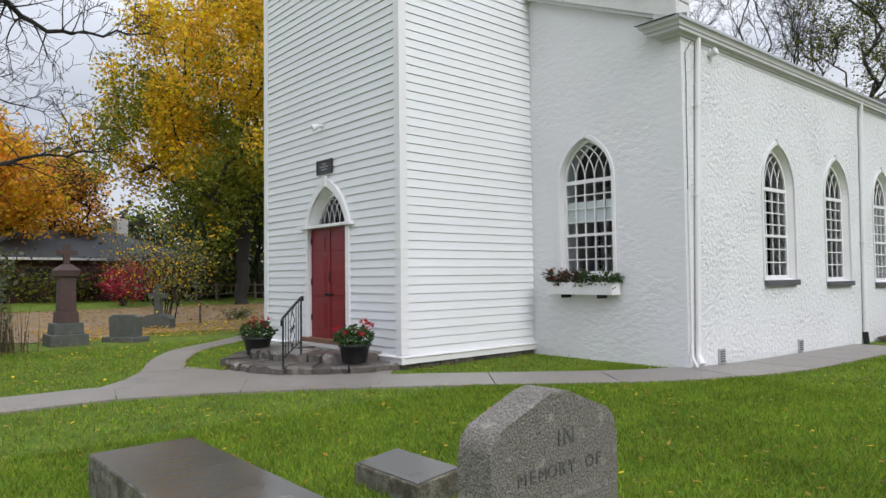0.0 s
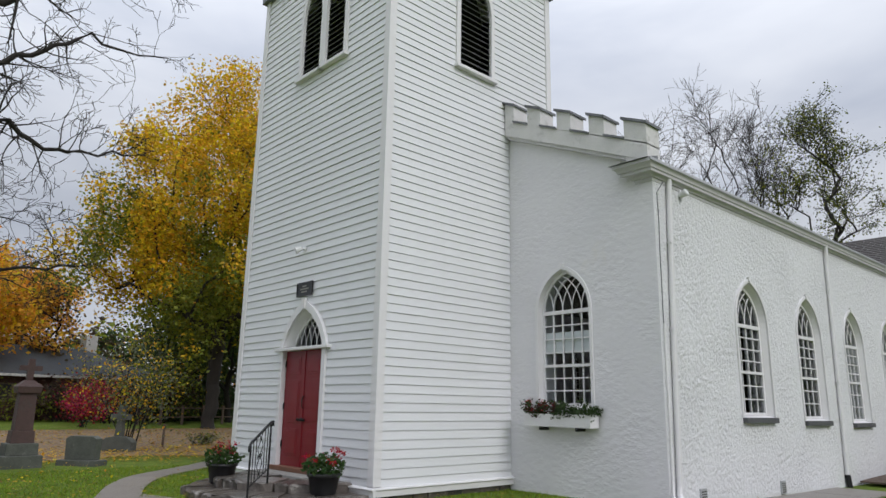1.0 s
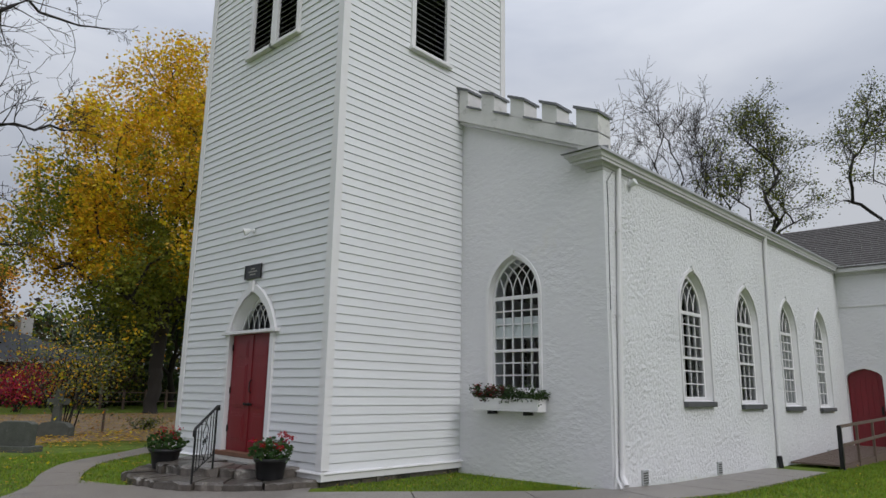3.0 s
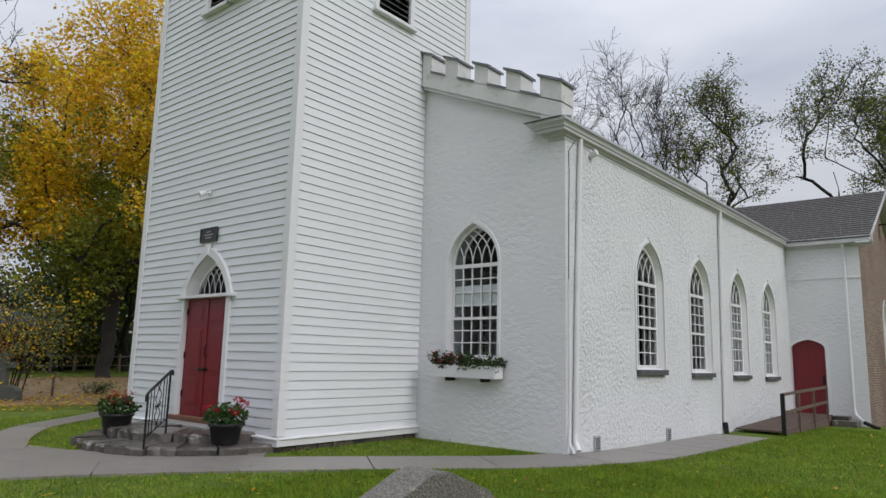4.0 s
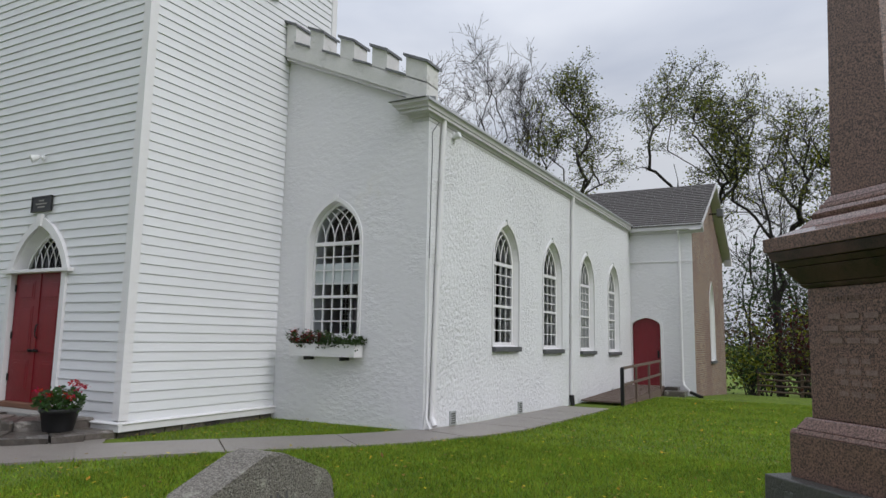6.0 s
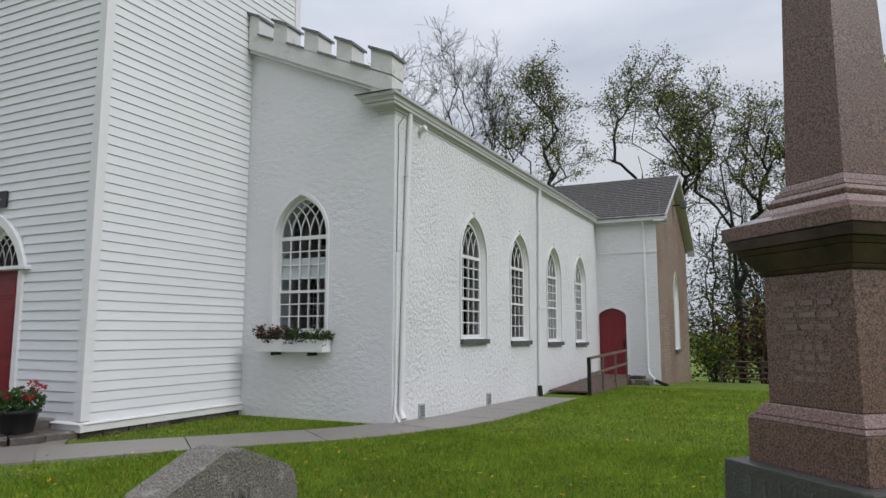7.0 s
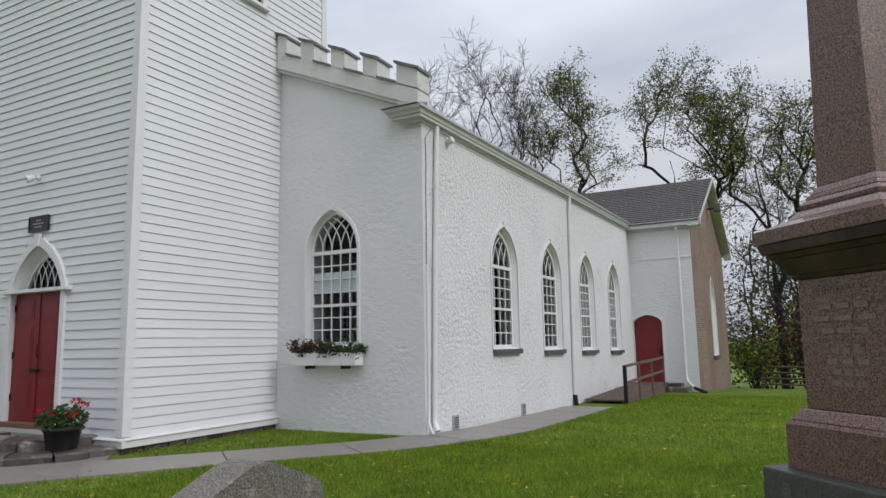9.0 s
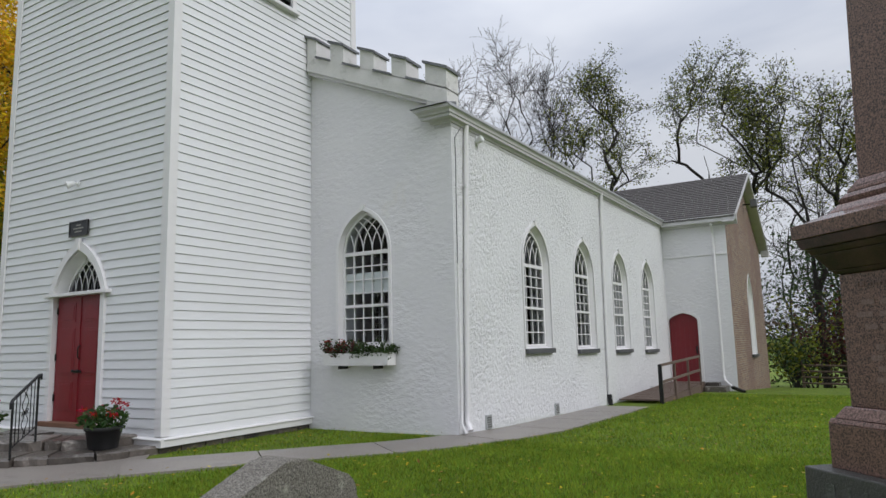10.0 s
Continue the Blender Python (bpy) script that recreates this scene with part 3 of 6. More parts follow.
for k in range(5):
    s, e = -TW - 0.08 + k * 1.08, -TW + 0.66 + k * 1.08
    for y0, y1 in ((-0.08, 0.2), (TD - 0.2, TD + 0.08)):
        merlon(s, e, y0, y1)
        if k < 4:
            crenel(e + 0.05, s + 1.03, y0 - 0.03, y1 + 0.03)
for k in range(3):
    s = 0.98 + k * 1.05
    for x0, x1 in ((-0.2, 0.08), (-TW - 0.08, -TW + 0.2)):
        merlon(x0, x1, s, s + 0.68)
for k, s in enumerate((0.25, 1.71, 2.76, 3.81)):
    for x0, x1 in ((-0.23, 0.11), (-TW - 0.11, -TW + 0.23)):
        crenel(x0, x1, s, s + (0.68 if k == 0 else 0.27 if k < 3 else 0.64))

# foundation stones of the tower
found = thing("foundation", "mossy grey fieldstone footing under the white tower", "foundation", kind="structure")
part("footing", box(-TW + 0.1, -0.06, 0.06, TD, -0.4, 0.098), M["mortar"], found)
rs = random.Random(4)
y = 0.0
while y < 3.25:
    w = rs.uniform(0.3, 0.7)
    part("stone", box(-0.07, -0.015 + rs.uniform(0, 0.02), y, min(y + w - 0.015, 3.28), -0.2, 0.096, 0.012), M["step"], found)
    y += w
x = -TW + 0.1
while x < -0.1:
    w = rs.uniform(0.3, 0.7)
    part("stone", box(x, min(x + w - 0.015, -0.08), 0.012 + rs.uniform(0, 0.02), 0.07, -0.2, 0.096, 0.012), M["step"], found)
    x += w
fv = thing("foundation_vent", "dark grille set in the stone footing", "vent")
part("frame", box(-0.02, 0.0, 1.62, 1.98, 0.0, 0.095), M["mossy"], fv)
for k in range(5):
    part("slat", box(0.0, 0.008, 1.64, 1.96, 0.008 + k * 0.018, 0.016 + k * 0.018), M["dark"], fv)


def tracery(w, zs, za, count, parent, y, mat, r=0.012, name="tracery_bar"):
    """Intersecting bars in a pointed head: from each upright two arcs of the head's own radius."""
    h = za - zs
    rad = (w * w + h * h) / (2 * w)
    for k in range(count + 1):
        foot = -w + 2 * w * k / count
        for side in (1, -1):
            pts = []
            for i in range(40):
                a = i * 0.045
                xx, zz = foot - side * (rad - rad * math.cos(a)), zs + rad * math.sin(a)
                edge_r = abs(Vector((xx - (w - rad), zz - zs)).length)
                edge_l = abs(Vector((xx + (w - rad), zz - zs)).length)
                if i and (edge_r > rad - 0.004 or edge_l > rad - 0.004):
                    break
                pts.append((xx, y, zz))
            if len(pts) > 3:
                part(name, tube(pts, r, 4), mat, parent)


def gothic_window(name, at, wo, wg, depth, z0, zs, za, label, cols, rows_up, rows_low, z_mid, band=0.09, sill=None, blind=False):
    """A pointed sash window: architrave, splayed reveal, sashes, bars, tracery head and glass. wo, wg: half-widths of opening and glass."""
    win = thing(name, label, "window", at, kind="structure")
    shrink = (wo - wg)
    outer, inner = arch(wo, z0, zs, za), arch(wg, z0 + 0.04, zs, za - shrink * 1.15)
    part("architrave", ring(arch(wo + band, z0, zs, za + band * 1.35), arch(wo - 0.004, z0, zs, za - 0.005), 0.05, m=Matrix.Translation((0, -0.03, 0))), M["trim"], win)
    part("reveal", splay(outer, inner, depth), M["trim"], win)
    part("keystone", prism([(-0.04, za + 0.01), (0.04, za + 0.01), (0.055, za + band * 1.35 + 0.03), (-0.055, za + band * 1.35 + 0.03)], 0.06, m=Matrix.Translation((0, -0.05, 0))), M["trim"], win)
    fr = part("sash_frame", ring(arch(wg + 0.01, z0 + 0.05, zs, za - shrink * 1.15 + 0.01), arch(wg - 0.045, z0 + 0.05, zs, za - shrink * 1.15 - 0.055), 0.06, m=Matrix.Translation((0, depth - 0.03, 0))), M["trim"], win)
    g, top = wg - 0.04, za - shrink * 1.15 - 0.055
    y = depth
    part("bottom_rail", box(-g, g, y - 0.02, y + 0.03, z0 + 0.04, z0 + 0.09), M["trim"], win)
    part("transom", box(-g, g, y - 0.035, y + 0.03, zs - 0.035, zs + 0.035), M["trim"], win)
    part("meeting_rail", box(-g, g, y - 0.045, y + 0.03, z_mid - 0.025, z_mid + 0.025), M["trim"], win)
    for k in range(1, cols):
        x = -g + 2 * g * k / cols
        part("glazing_bar", box(x - 0.011, x + 0.011, y - 0.012, y + 0.02, z0 + 0.09, z_mid - 0.025), M["trim"], win)
        part("glazing_bar", box(x - 0.011, x + 0.011, y - 0.02, y + 0.02, z_mid + 0.025, zs - 0.035), M["trim"], win)
    for lo, hi, rows in ((z0 + 0.09, z_mid, rows_low), (z_mid, zs, rows_up)):
        for k in range(1, rows):
            z = lo + (hi - lo) * k / rows
            part("glazing_bar", box(-g, g, y - 0.009, y + 0.017, z - 0.011, z + 0.011), M["trim"], win)
    tracery(g, zs + 0.03, top, cols, win, y, M["trim"])
    bm = bmesh.new()
    bm.faces.new([bm.verts.new((x, y + 0.004, z)) for x, z in arch(g + 0.01, z0 + 0.1, zs, top + 0.01)])
    pane = part("pane", bm, M["glass"], win)
    pane.visible_shadow = False
    if sill:
        part("sill", box(-sill, sill, -0.09, 0.06, z0 - 0.105, z0, 0.012), M["sill"], win, "dark grey slate sill")
    return win


def louvred_opening(name, at, w, z0, zs, za, slats, label):
    lv = thing(name, label, "louvre", at, kind="structure")
    part("casing", ring(arch(w + 0.1, z0 - 0.02, zs, za + 0.14), arch(w - 0.004, z0 - 0.02, zs, za - 0.005), 0.07, m=Matrix.Translation((0, -0.045, 0))), M["trim"], lv)
    part("lining", splay(arch(w, z0, zs, za), arch(w, z0, zs, za), 0.3), M["dark"], lv)
    bm = bmesh.new()
    bm.faces.new([bm.verts.new((x, 0.28, z)) for x, z in arch(w, z0, zs, za)])
    part("backing", bm, M["dark"], lv)
    h = za - zs
    r = (w * w + h * h) / (2 * w)
    for k in range(slats):
        z = z0 + 0.05 + (za - z0 - 0.1) * k / slats
        half = w if z < zs else w - r + math.sqrt(max(r * r - (z + 0.03 - zs) ** 2, 0.0001))
        if half > 0.04:
            part("slat", box(-half, half, -0.008, 0.008, -0.07, 0.07, m=Matrix.Translation((0, 0.07, z + 0.03)) @ Matrix.Rotation(radians(-48), 4, "X")), M["lead"], lv)
    part("sill", box(-w - 0.14, w + 0.14, -0.11, 0.02, z0 - 0.1, z0 - 0.03, 0.01), M["trim"], lv)
    return lv


for i, (c, w) in enumerate(LOUVRES_FRONT):
    louvred_opening("window_louvre_%d" % (i + 1), Matrix.Translation((c, 0.0, 0)), w, 8.38, 9.72, 10.58, 17, "narrow pointed louvre with dark slats in the white tower")
louvred_opening("window_louvre_3", Matrix.Translation((0.0, 0, 0)) @ YW @ Matrix.Translation((LOUVRE_SIDE[0], 0, 0)), LOUVRE_SIDE[1], 8.24, 9.66, 10.50, 17, "single wide pointed louvre with dark slats")

# the tower door
door = thing("door_1", "closed double red door under a pointed white fanlight", "door", Matrix.Translation((DOOR_C, 0, 0)), kind="structure")
part("casing", ring(arch(DOOR_W + 0.13, 2.56, 2.58, 3.46), arch(DOOR_W - 0.004, 2.56, 2.58, 3.30), 0.08, m=Matrix.Translation((0, -0.05, 0))), M["trim"], door)
for s in (-1, 1):
    part("jamb_board", box(min(s * 0.69, s * 0.80), max(s * 0.69, s * 0.80), -0.045, 0.03, 0.34, 2.5), M["trim"], door)
part("keystone", prism([(-0.045, 3.28), (0.045, 3.28), (0.06, 3.49), (-0.06, 3.49)], 0.06, m=Matrix.Translation((0, -0.085, 0))), M["trim"], door)
part("shelf", box(-0.93, 0.93, -0.10, 0.33, 2.50, 2.56, 0.008), M["trim"], door, "white moulded ledge over the door")
part("reveal", splay(arch(0.70, 2.56, 2.58, 3.30), arch(0.58, 2.56, 2.58, 3.17), 0.16), M["trim"], door)
fan = part("fanlight_frame", ring(arch(0.59, 2.56, 2.58, 3.18), arch(0.55, 2.56, 2.58, 3.12), 0.05, m=Matrix.Translation((0, 0.14, 0))), M["trim"], door)
tracery(0.55, 2.58, 3.17, 6, door, 0.165, M["trim"], 0.010)
bm = bmesh.new()
bm.faces.new([bm.verts.new((x, 0.18, z)) for x, z in arch(0.57, 2.56, 2.58, 3.15)])
part("fanlight_pane", bm, M["glass"], door)
part("fanlight_backing", box(-0.7, 0.7, 0.6, 0.63, 2.4, 3.4), M["dark"], door)
for s in (-1, 1):
    leaf = part("leaf", box(min(0.008 * s, 0.685 * s), max(0.008 * s, 0.685 * s), 0.05, 0.1, 0.37, 2.50, 0.004), M["red"], door, "worn dark red painted door leaf")
    for z0, z1 in ((0.55, 1.05), (1.15, 1.95), (2.05, 2.38)):
        for o in (0.0, 0.045):
            part("panel", box(min(s * (0.13 + o), s * (0.57 - o)), max(s * (0.13 + o), s * (0.57 - o)), 0.043 - o * 0.14, 0.052, z0 + o, z1 - o, 0.004), M["red"], leaf)
    part("astragal", box(min(0.0, s * 0.035), max(0.0, s * 0.035) , 0.035, 0.05, 0.38, 2.49), M["red"], leaf)
    for z in (0.7, 1.4, 2.2):
        part("hinge", box(min(s * 0.655, s * 0.69), max(s * 0.655, s * 0.69), 0.035, 0.05, z, z + 0.12), M["iron"], leaf)
    part("knob", lathe([(0.0, -0.001), (0.022, 0.0), (0.012, 0.02), (0.028, 0.045), (0.022, 0.065), (0.001, 0.07)], 12), M["iron"], leaf, at=Matrix.Translation((s * 0.07, 0.045, 1.22)) @ Matrix.Rotation(radians(90), 4, "X"))
part("latch", box(-0.13, 0.13, 0.028, 0.036, 1.19, 1.23), M["iron"], door, "black iron latch")
part("pull", tube([(0.06, 0.04, 1.42), (0.06, 0.0, 1.45), (0.06, -0.005, 1.55), (0.06, 0.0, 1.62), (0.06, 0.04, 1.65)], 0.011, 6), M["iron"], door)
part("threshold", box(-0.86, 0.86, -0.12, 0.12, 0.29, 0.37, 0.01), M["wood"], door, "red-brown wooden threshold")

lampo = thing("wall_lamp", "small white flood lamp on the clapboards", "lamp", Matrix.Translation((-2.46, -0.02, 4.49)))
part("bracket", lathe([(0.05, 0.0), (0.05, 0.02), (0.02, 0.03), (0.018, 0.07)], 14), M["lampglass"], lampo, at=Matrix.Rotation(radians(90), 4, "X"))
part("housing", lathe([(0.03, 0.0), (0.045, 0.02), (0.06, 0.09), (0.075, 0.13), (0.06, 0.14)], 16), M["lampglass"], lampo, at=Matrix.Translation((0.0, -0.07, 0.0)) @ Matrix.Rotation(radians(115), 4, "X") @ Matrix.Rotation(radians(-25), 4, "Y"))
plq = thing("plaque", "small dark bronze plaque over the tower door", "plaque", Matrix.Translation((-2.36, -0.03, 3.675)))
part("plate", box(-0.255, 0.255, -0.012, 0.014, -0.115, 0.115, 0.004), M["plaque"], plq)
part("rim", ring([(-0.275, -0.135), (-0.275, -0.135), (0.275, -0.135), (0.275, 0.135), (-0.275, 0.135)], [(-0.25, -0.11), (-0.25, -0.11), (0.25, -0.11), (0.25, 0.11), (-0.25, 0.11)], 0.035, m=Matrix.Translation((0, -0.022, 0))), M["plaqueframe"], plq)
for k, w in enumerate((0.07, 0.15, 0.10)):
    part("lettering", box(-w, w, -0.016, -0.012, 0.045 - k * 0.055, 0.068 - k * 0.055), M["cream"], plq)

# ---- the nave ----
NX, NY0, NY1 = 3.27, 3.30, 17.88
SKEW = 0.0144                                        # the long wall runs out a little towards the transept
NW = Matrix.Translation((NX - SKEW * NY0, 0, 0)) @ Matrix.Rotation(-math.atan(SKEW), 4, "Z") @ YW
SIDE_WINDOWS = (6.73, 9.65, 12.59, 15.52)
SILLS = (1.385, 1.32, 1.26, 1.21)
FAR_WINDOWS = (7.4, 10.4, 13.4, 16.45)
FRONT_C = 1.295


def nave_x(y):
    """The outer face of the long wall."""
    return NX + SKEW * (y - NY0)


nave_front = solid("wall_nave_front", plate([(-8.3, -0.6), (NX - 0.003, -0.6), (NX - 0.003, 5.64), (0.0, 7.06), (-2.45, 8.1), (-8.2, 5.5)],
                   [arch(0.59, 1.50, 3.27, 4.07, FRONT_C), arch(0.59, 1.50, 3.27, 4.07, -6.2)], 0.5, m=Matrix.Translation((0, NY0, 0))), M["smooth"],
                   "uneven white stuccoed gable wall of the nave", "wall", kind="structure")
nave_side = solid("wall_nave_side", plate([(NY0 + 0.02, -0.8), (NY1 + 9, -0.8), (NY1 + 9, 5.52), (NY0 + 0.02, 5.52)], [arch(0.69, zf, 3.15, 4.03, c) for c, zf in zip(SIDE_WINDOWS, SILLS)], 0.5, m=NW), M["cast"],
                  "rough white roughcast long wall of the nave", "wall", kind="structure")
WESTW = Matrix.Translation((-8.3, 0, 0)) @ Matrix.Rotation(radians(-90), 4, "Z")
nave_far = solid("wall_nave_far", plate([(-27, -0.8), (-3.82, -0.8), (-3.82, 5.5), (-27, 5.5)], [arch(0.62, 1.33, 3.18, 4.0, -c) for c in FAR_WINDOWS], 0.5, m=WESTW), M["smooth"],
                 "far long wall of the nave", "wall", kind="structure")
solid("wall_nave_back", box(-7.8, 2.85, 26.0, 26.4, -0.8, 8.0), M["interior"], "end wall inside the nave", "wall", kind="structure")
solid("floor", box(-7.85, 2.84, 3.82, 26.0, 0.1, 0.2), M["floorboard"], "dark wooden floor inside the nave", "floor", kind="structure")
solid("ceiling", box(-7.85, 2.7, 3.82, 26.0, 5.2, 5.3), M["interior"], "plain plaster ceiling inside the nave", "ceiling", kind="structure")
for i, c in enumerate(SIDE_WINDOWS):
    gothic_window("window_%d" % (i + 1), NW @ Matrix.Translation((c, 0, 0)), 0.69, 0.61, 0.14, SILLS[i], 3.15, 4.03, "tall pointed white sash window in the roughcast wall", 4, 4, 3, 2.24, band=0.05, sill=0.70)
    gothic_window("window_%d" % (i + 11), WESTW @ Matrix.Translation((-FAR_WINDOWS[i], 0, 0)), 0.62, 0.50, 0.26, 1.33, 3.18, 4.0, "pointed sash window on the far side of the nave", 4, 4, 3, 2.24, band=0.05)
gothic_window("window_5", Matrix.Translation((FRONT_C, NY0, 0)), 0.59, 0.575, 0.14, 1.50, 3.27, 4.07, "pointed white sash window over a flower box", 5, 4, 3, 2.27, band=0.055)
solid("valance", box(FRONT_C - 0.56, FRONT_C + 0.56, NY0 + 0.165, NY0 + 0.171, 2.50, 2.90), M["blind"], "white cloth band hung behind the front window", "curtain")
cur = thing("curtains", "pale curtains drawn aside behind the long windows", "curtain", group="")
for c in SIDE_WINDOWS[2:]:
    bm = bmesh.new()
    ys = [c - 0.5 + k * 0.05 for k in range(21)]
    top = [bm.verts.new((nave_x(c) - 0.42 + 0.02 * math.sin(k * 1.9), yy, 3.2)) for k, yy in enumerate(ys)]
    low = [bm.verts.new((nave_x(c) - 0.42 + 0.03 * math.sin(k * 1.9 + 0.3), yy, 1.35)) for k, yy in enumerate(ys)]
    for k in range(20):
        bm.faces.new((top[k], top[k + 1], low[k + 1], low[k]))
    part("cloth", bm, M["blind"], cur)


CORN = [(0.0, 5.36), (0.03, 5.36), (0.036, 5.415), (0.075, 5.42), (0.085, 5.455), (0.10, 5.47), (0.195, 5.478), (0.195, 5.53), (0.225, 5.535), (0.235, 5.57), (0.262, 5.60), (0.285, 5.61), (0.285, 5.668), (0.0, 5.668)]
cornice = thing("cornice", "weathered white moulded eaves cornice with gutter", "cornice", kind="structure")
bm = bmesh.new()
FAR_Y = 17.62
rows = [[bm.verts.new(v) for v in ((2.97 - o, NY0 - 1.2 * o + 0.01, z), (NX - 0.01 + 0.6 * o, NY0 - 1.2 * o + 0.01, z), (nave_x(FAR_Y) - 0.01 + 0.6 * o, FAR_Y, z + 0.03))] for o, z in CORN]
for a, b in zip(rows, rows[1:] + rows[:1]):
    for k in range(2):
        bm.faces.new((a[k], a[k + 1], b[k + 1], b[k]))
bm.faces.new([r[0] for r in rows])
bm.faces.new([r[2] for r in rows][::-1])
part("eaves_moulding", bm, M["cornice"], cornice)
bm = bmesh.new()
lip = [[bm.verts.new((x + o, y, z + h)) for o, h in ((0.0, 0.0), (0.016, 0.0), (0.016, 0.05), (0.0, 0.05))] for x, y, z in ((NX + 0.164, 2.95, 5.622), (nave_x(FAR_Y) + 0.164, FAR_Y, 5.652))]
for k in range(4):
    bm.faces.new((lip[0][k], lip[0][(k + 1) % 4], lip[1][(k + 1) % 4], lip[1][k]))
part("gutter_lip", bm, M["metal"], cornice, "grey metal gutter edge")
part("return_roof", prism([(-0.36, 5.672), (0.03, 5.706), (0.03, 5.79)], 0.76, m=Matrix.Translation((2.63, NY0 - 0.02, 0)) @ Matrix.Rotation(radians(90), 4, "Z") @ Matrix.Diagonal((1, -1, 1, 1))), M["lead"], cornice)

par = thing("parapet", "weathered white stepped parapet with five capped merlons on the gable", "parapet", kind="structure")


def sloped(x0, x1, y0, y1, b0, t0, slope):
    """A block whose foot and top follow the gable's slope."""
    return prism([(x0, b0 - slope * x0), (x1, b0 - slope * x1), (x1, t0 - slope * x1), (x0, t0 - slope * x0)], y1 - y0, m=Matrix.Translation((0, y0, 0)))


part("coping_course", sloped(0.03, 3.30, 3.13, 3.55, 7.10, 7.42, 0.428), M["parapet"], par)
part("string_course", sloped(0.03, 3.26, 3.165, 3.40, 7.035, 7.098, 0.428), M["cornice"], par)
part("end_block", box(2.87, 3.285, 3.145, 3.53, 5.68, 5.86), M["parapet"], par)
for k in range(5):
    x0 = -0.10 + k * 0.74 + (0.13 if k == 0 else 0)
    x1 = (0.27 if k == 0 else 0.64 + (k - 1) * 0.74 + 0.33) if k < 4 else 3.30
    mer = part("merlon", sloped(x0, x1, 3.13, 3.55, 7.42, 7.80, 0.435), M["parapet"], par)
    part("merlon_cap", sloped(x0 - 0.035, x1 + 0.035, 3.08, 3.60, 7.80, 7.85, 0.435), M["lead"], mer, "dark lead cap")
    if k < 4:
        nx = -0.10 + (k + 1) * 0.74
        part("crenel_cap", sloped(x1 + 0.003, nx - 0.003, 3.08, 3.60, 7.421, 7.46, 0.43), M["lead"], par)


def pitched_roof(name, label, run, rise_from, rise_to, x0, x1, courses, at, mat):
    """One slope of shingle courses, each lapping the one below: y runs up the slope from 0 to run."""
    verts, faces = [], []
    rng = random.Random(5)
    for k in range(courses):
        ya, yb = run * k / courses, run * (k + 1) / courses
        za, zb = rise_from + (rise_to - rise_from) * k / courses, rise_from + (rise_to - rise_from) * (k + 1) / courses
        x = x0
        while x < x1:
            w = rng.uniform(0.18, 0.42)
            e, lift = min(x + w - 0.006, x1), 0.022 + rng.uniform(0, 0.012)
            b = len(verts)
            verts += [(x, ya, za + lift), (e, ya, za + lift), (e, yb + 0.03, zb + 0.008), (x, yb + 0.03, zb + 0.008), (x, ya, za - 0.01), (e, ya, za - 0.01)]
            faces += [(b, b + 1, b + 2, b + 3), (b, b + 4, b + 5, b + 1)]
            x += w
    ob = raw(name, verts, faces, mat)
    ob.matrix_basis = at
    return tagged(ob, label, "roof", kind="structure")


nave_roof = solid("roof_nave", prism([(NX + 0.13, 5.655), (-2.45, 8.22), (-8.45, 5.56), (-8.45, 5.48), (-2.45, 8.12), (NX + 0.13, 5.56)], 19.0, m=Matrix.Translation((0, 3.56, 0))), M["roof"],
                  "grey shingled roof of the nave", "roof", kind="structure")

# ---- the brick transept ----
TX, TY1, TAPEX = 5.62, 27.6, 22.74
part_door_c = 4.0


def low_arch(w, zs, h, cx=0.0):
    """A flattened head with a slight point."""
    return [(cx + w * math.cos(a), zs + h * (0.72 * math.sin(a) ** 0.8 + 0.28 * (1 - abs(math.cos(a))))) for a in np.linspace(0, math.pi, 15)]


seg = low_arch(0.50, 2.10, 0.31, part_door_c)
tr_front = solid("wall_transept_front", plate([(NX - 0.3, -0.9), (TX - 0.001, -0.9), (TX - 0.001, 5.5), (NX - 0.3, 5.5)], [[(3.5, 0.03), (4.5, 0.03)] + seg], 0.4, m=Matrix.Translation((0, NY1, 0))), M["smooth"],
                 "white painted brick wall of the transept", "wall", kind="structure")
tr_gable = solid("wall_transept_gable", plate([(NY1 + 0.004, -1.2), (TY1, -1.4), (TY1, 5.5), (TAPEX, 7.95), (NY1 + 0.004, 5.5)], [arch(0.72, 0.85, 2.9, 4.0, 22.9)], 0.4, m=Matrix.Translation((TX, 0, 0)) @ YW), M["brick"],
                 "weathered tan brick gable of the transept", "wall", kind="structure")
solid("wall_transept_back", box(NX - 9, TX - 0.42, TY1 - 0.4, TY1, -1.4, 5.5), M["brick"], "back brick wall of the transept", "wall", kind="structure")
gothic_window("window_6", Matrix.Translation((TX, 0, 0)) @ YW @ Matrix.Translation((22.9, 0, 0)), 0.72, 0.62, 0.16, 0.85, 2.9, 4.0, "pointed white framed window in the brick gable", 3, 4, 4, 1.9, band=0.02, sill=0.85)
pitched_roof("roof_transept_near", "weathered grey shingle roof of the transept", 5.15, 5.6, 8.13, -8.0, 5.97, 22, Matrix.Translation((0, 17.58, 0)), M["roof"])
solid("roof_transept_far", prism([(22.73, 8.12), (27.95, 5.55), (27.95, 5.45), (22.73, 8.02)], 14.0, m=Matrix.Translation((5.97, 0, 0)) @ YW), M["roof"], "far slope of the transept roof", "roof", kind="structure")
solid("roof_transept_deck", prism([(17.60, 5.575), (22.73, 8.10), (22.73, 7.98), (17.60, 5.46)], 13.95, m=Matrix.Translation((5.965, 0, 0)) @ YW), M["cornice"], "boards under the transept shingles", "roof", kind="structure")
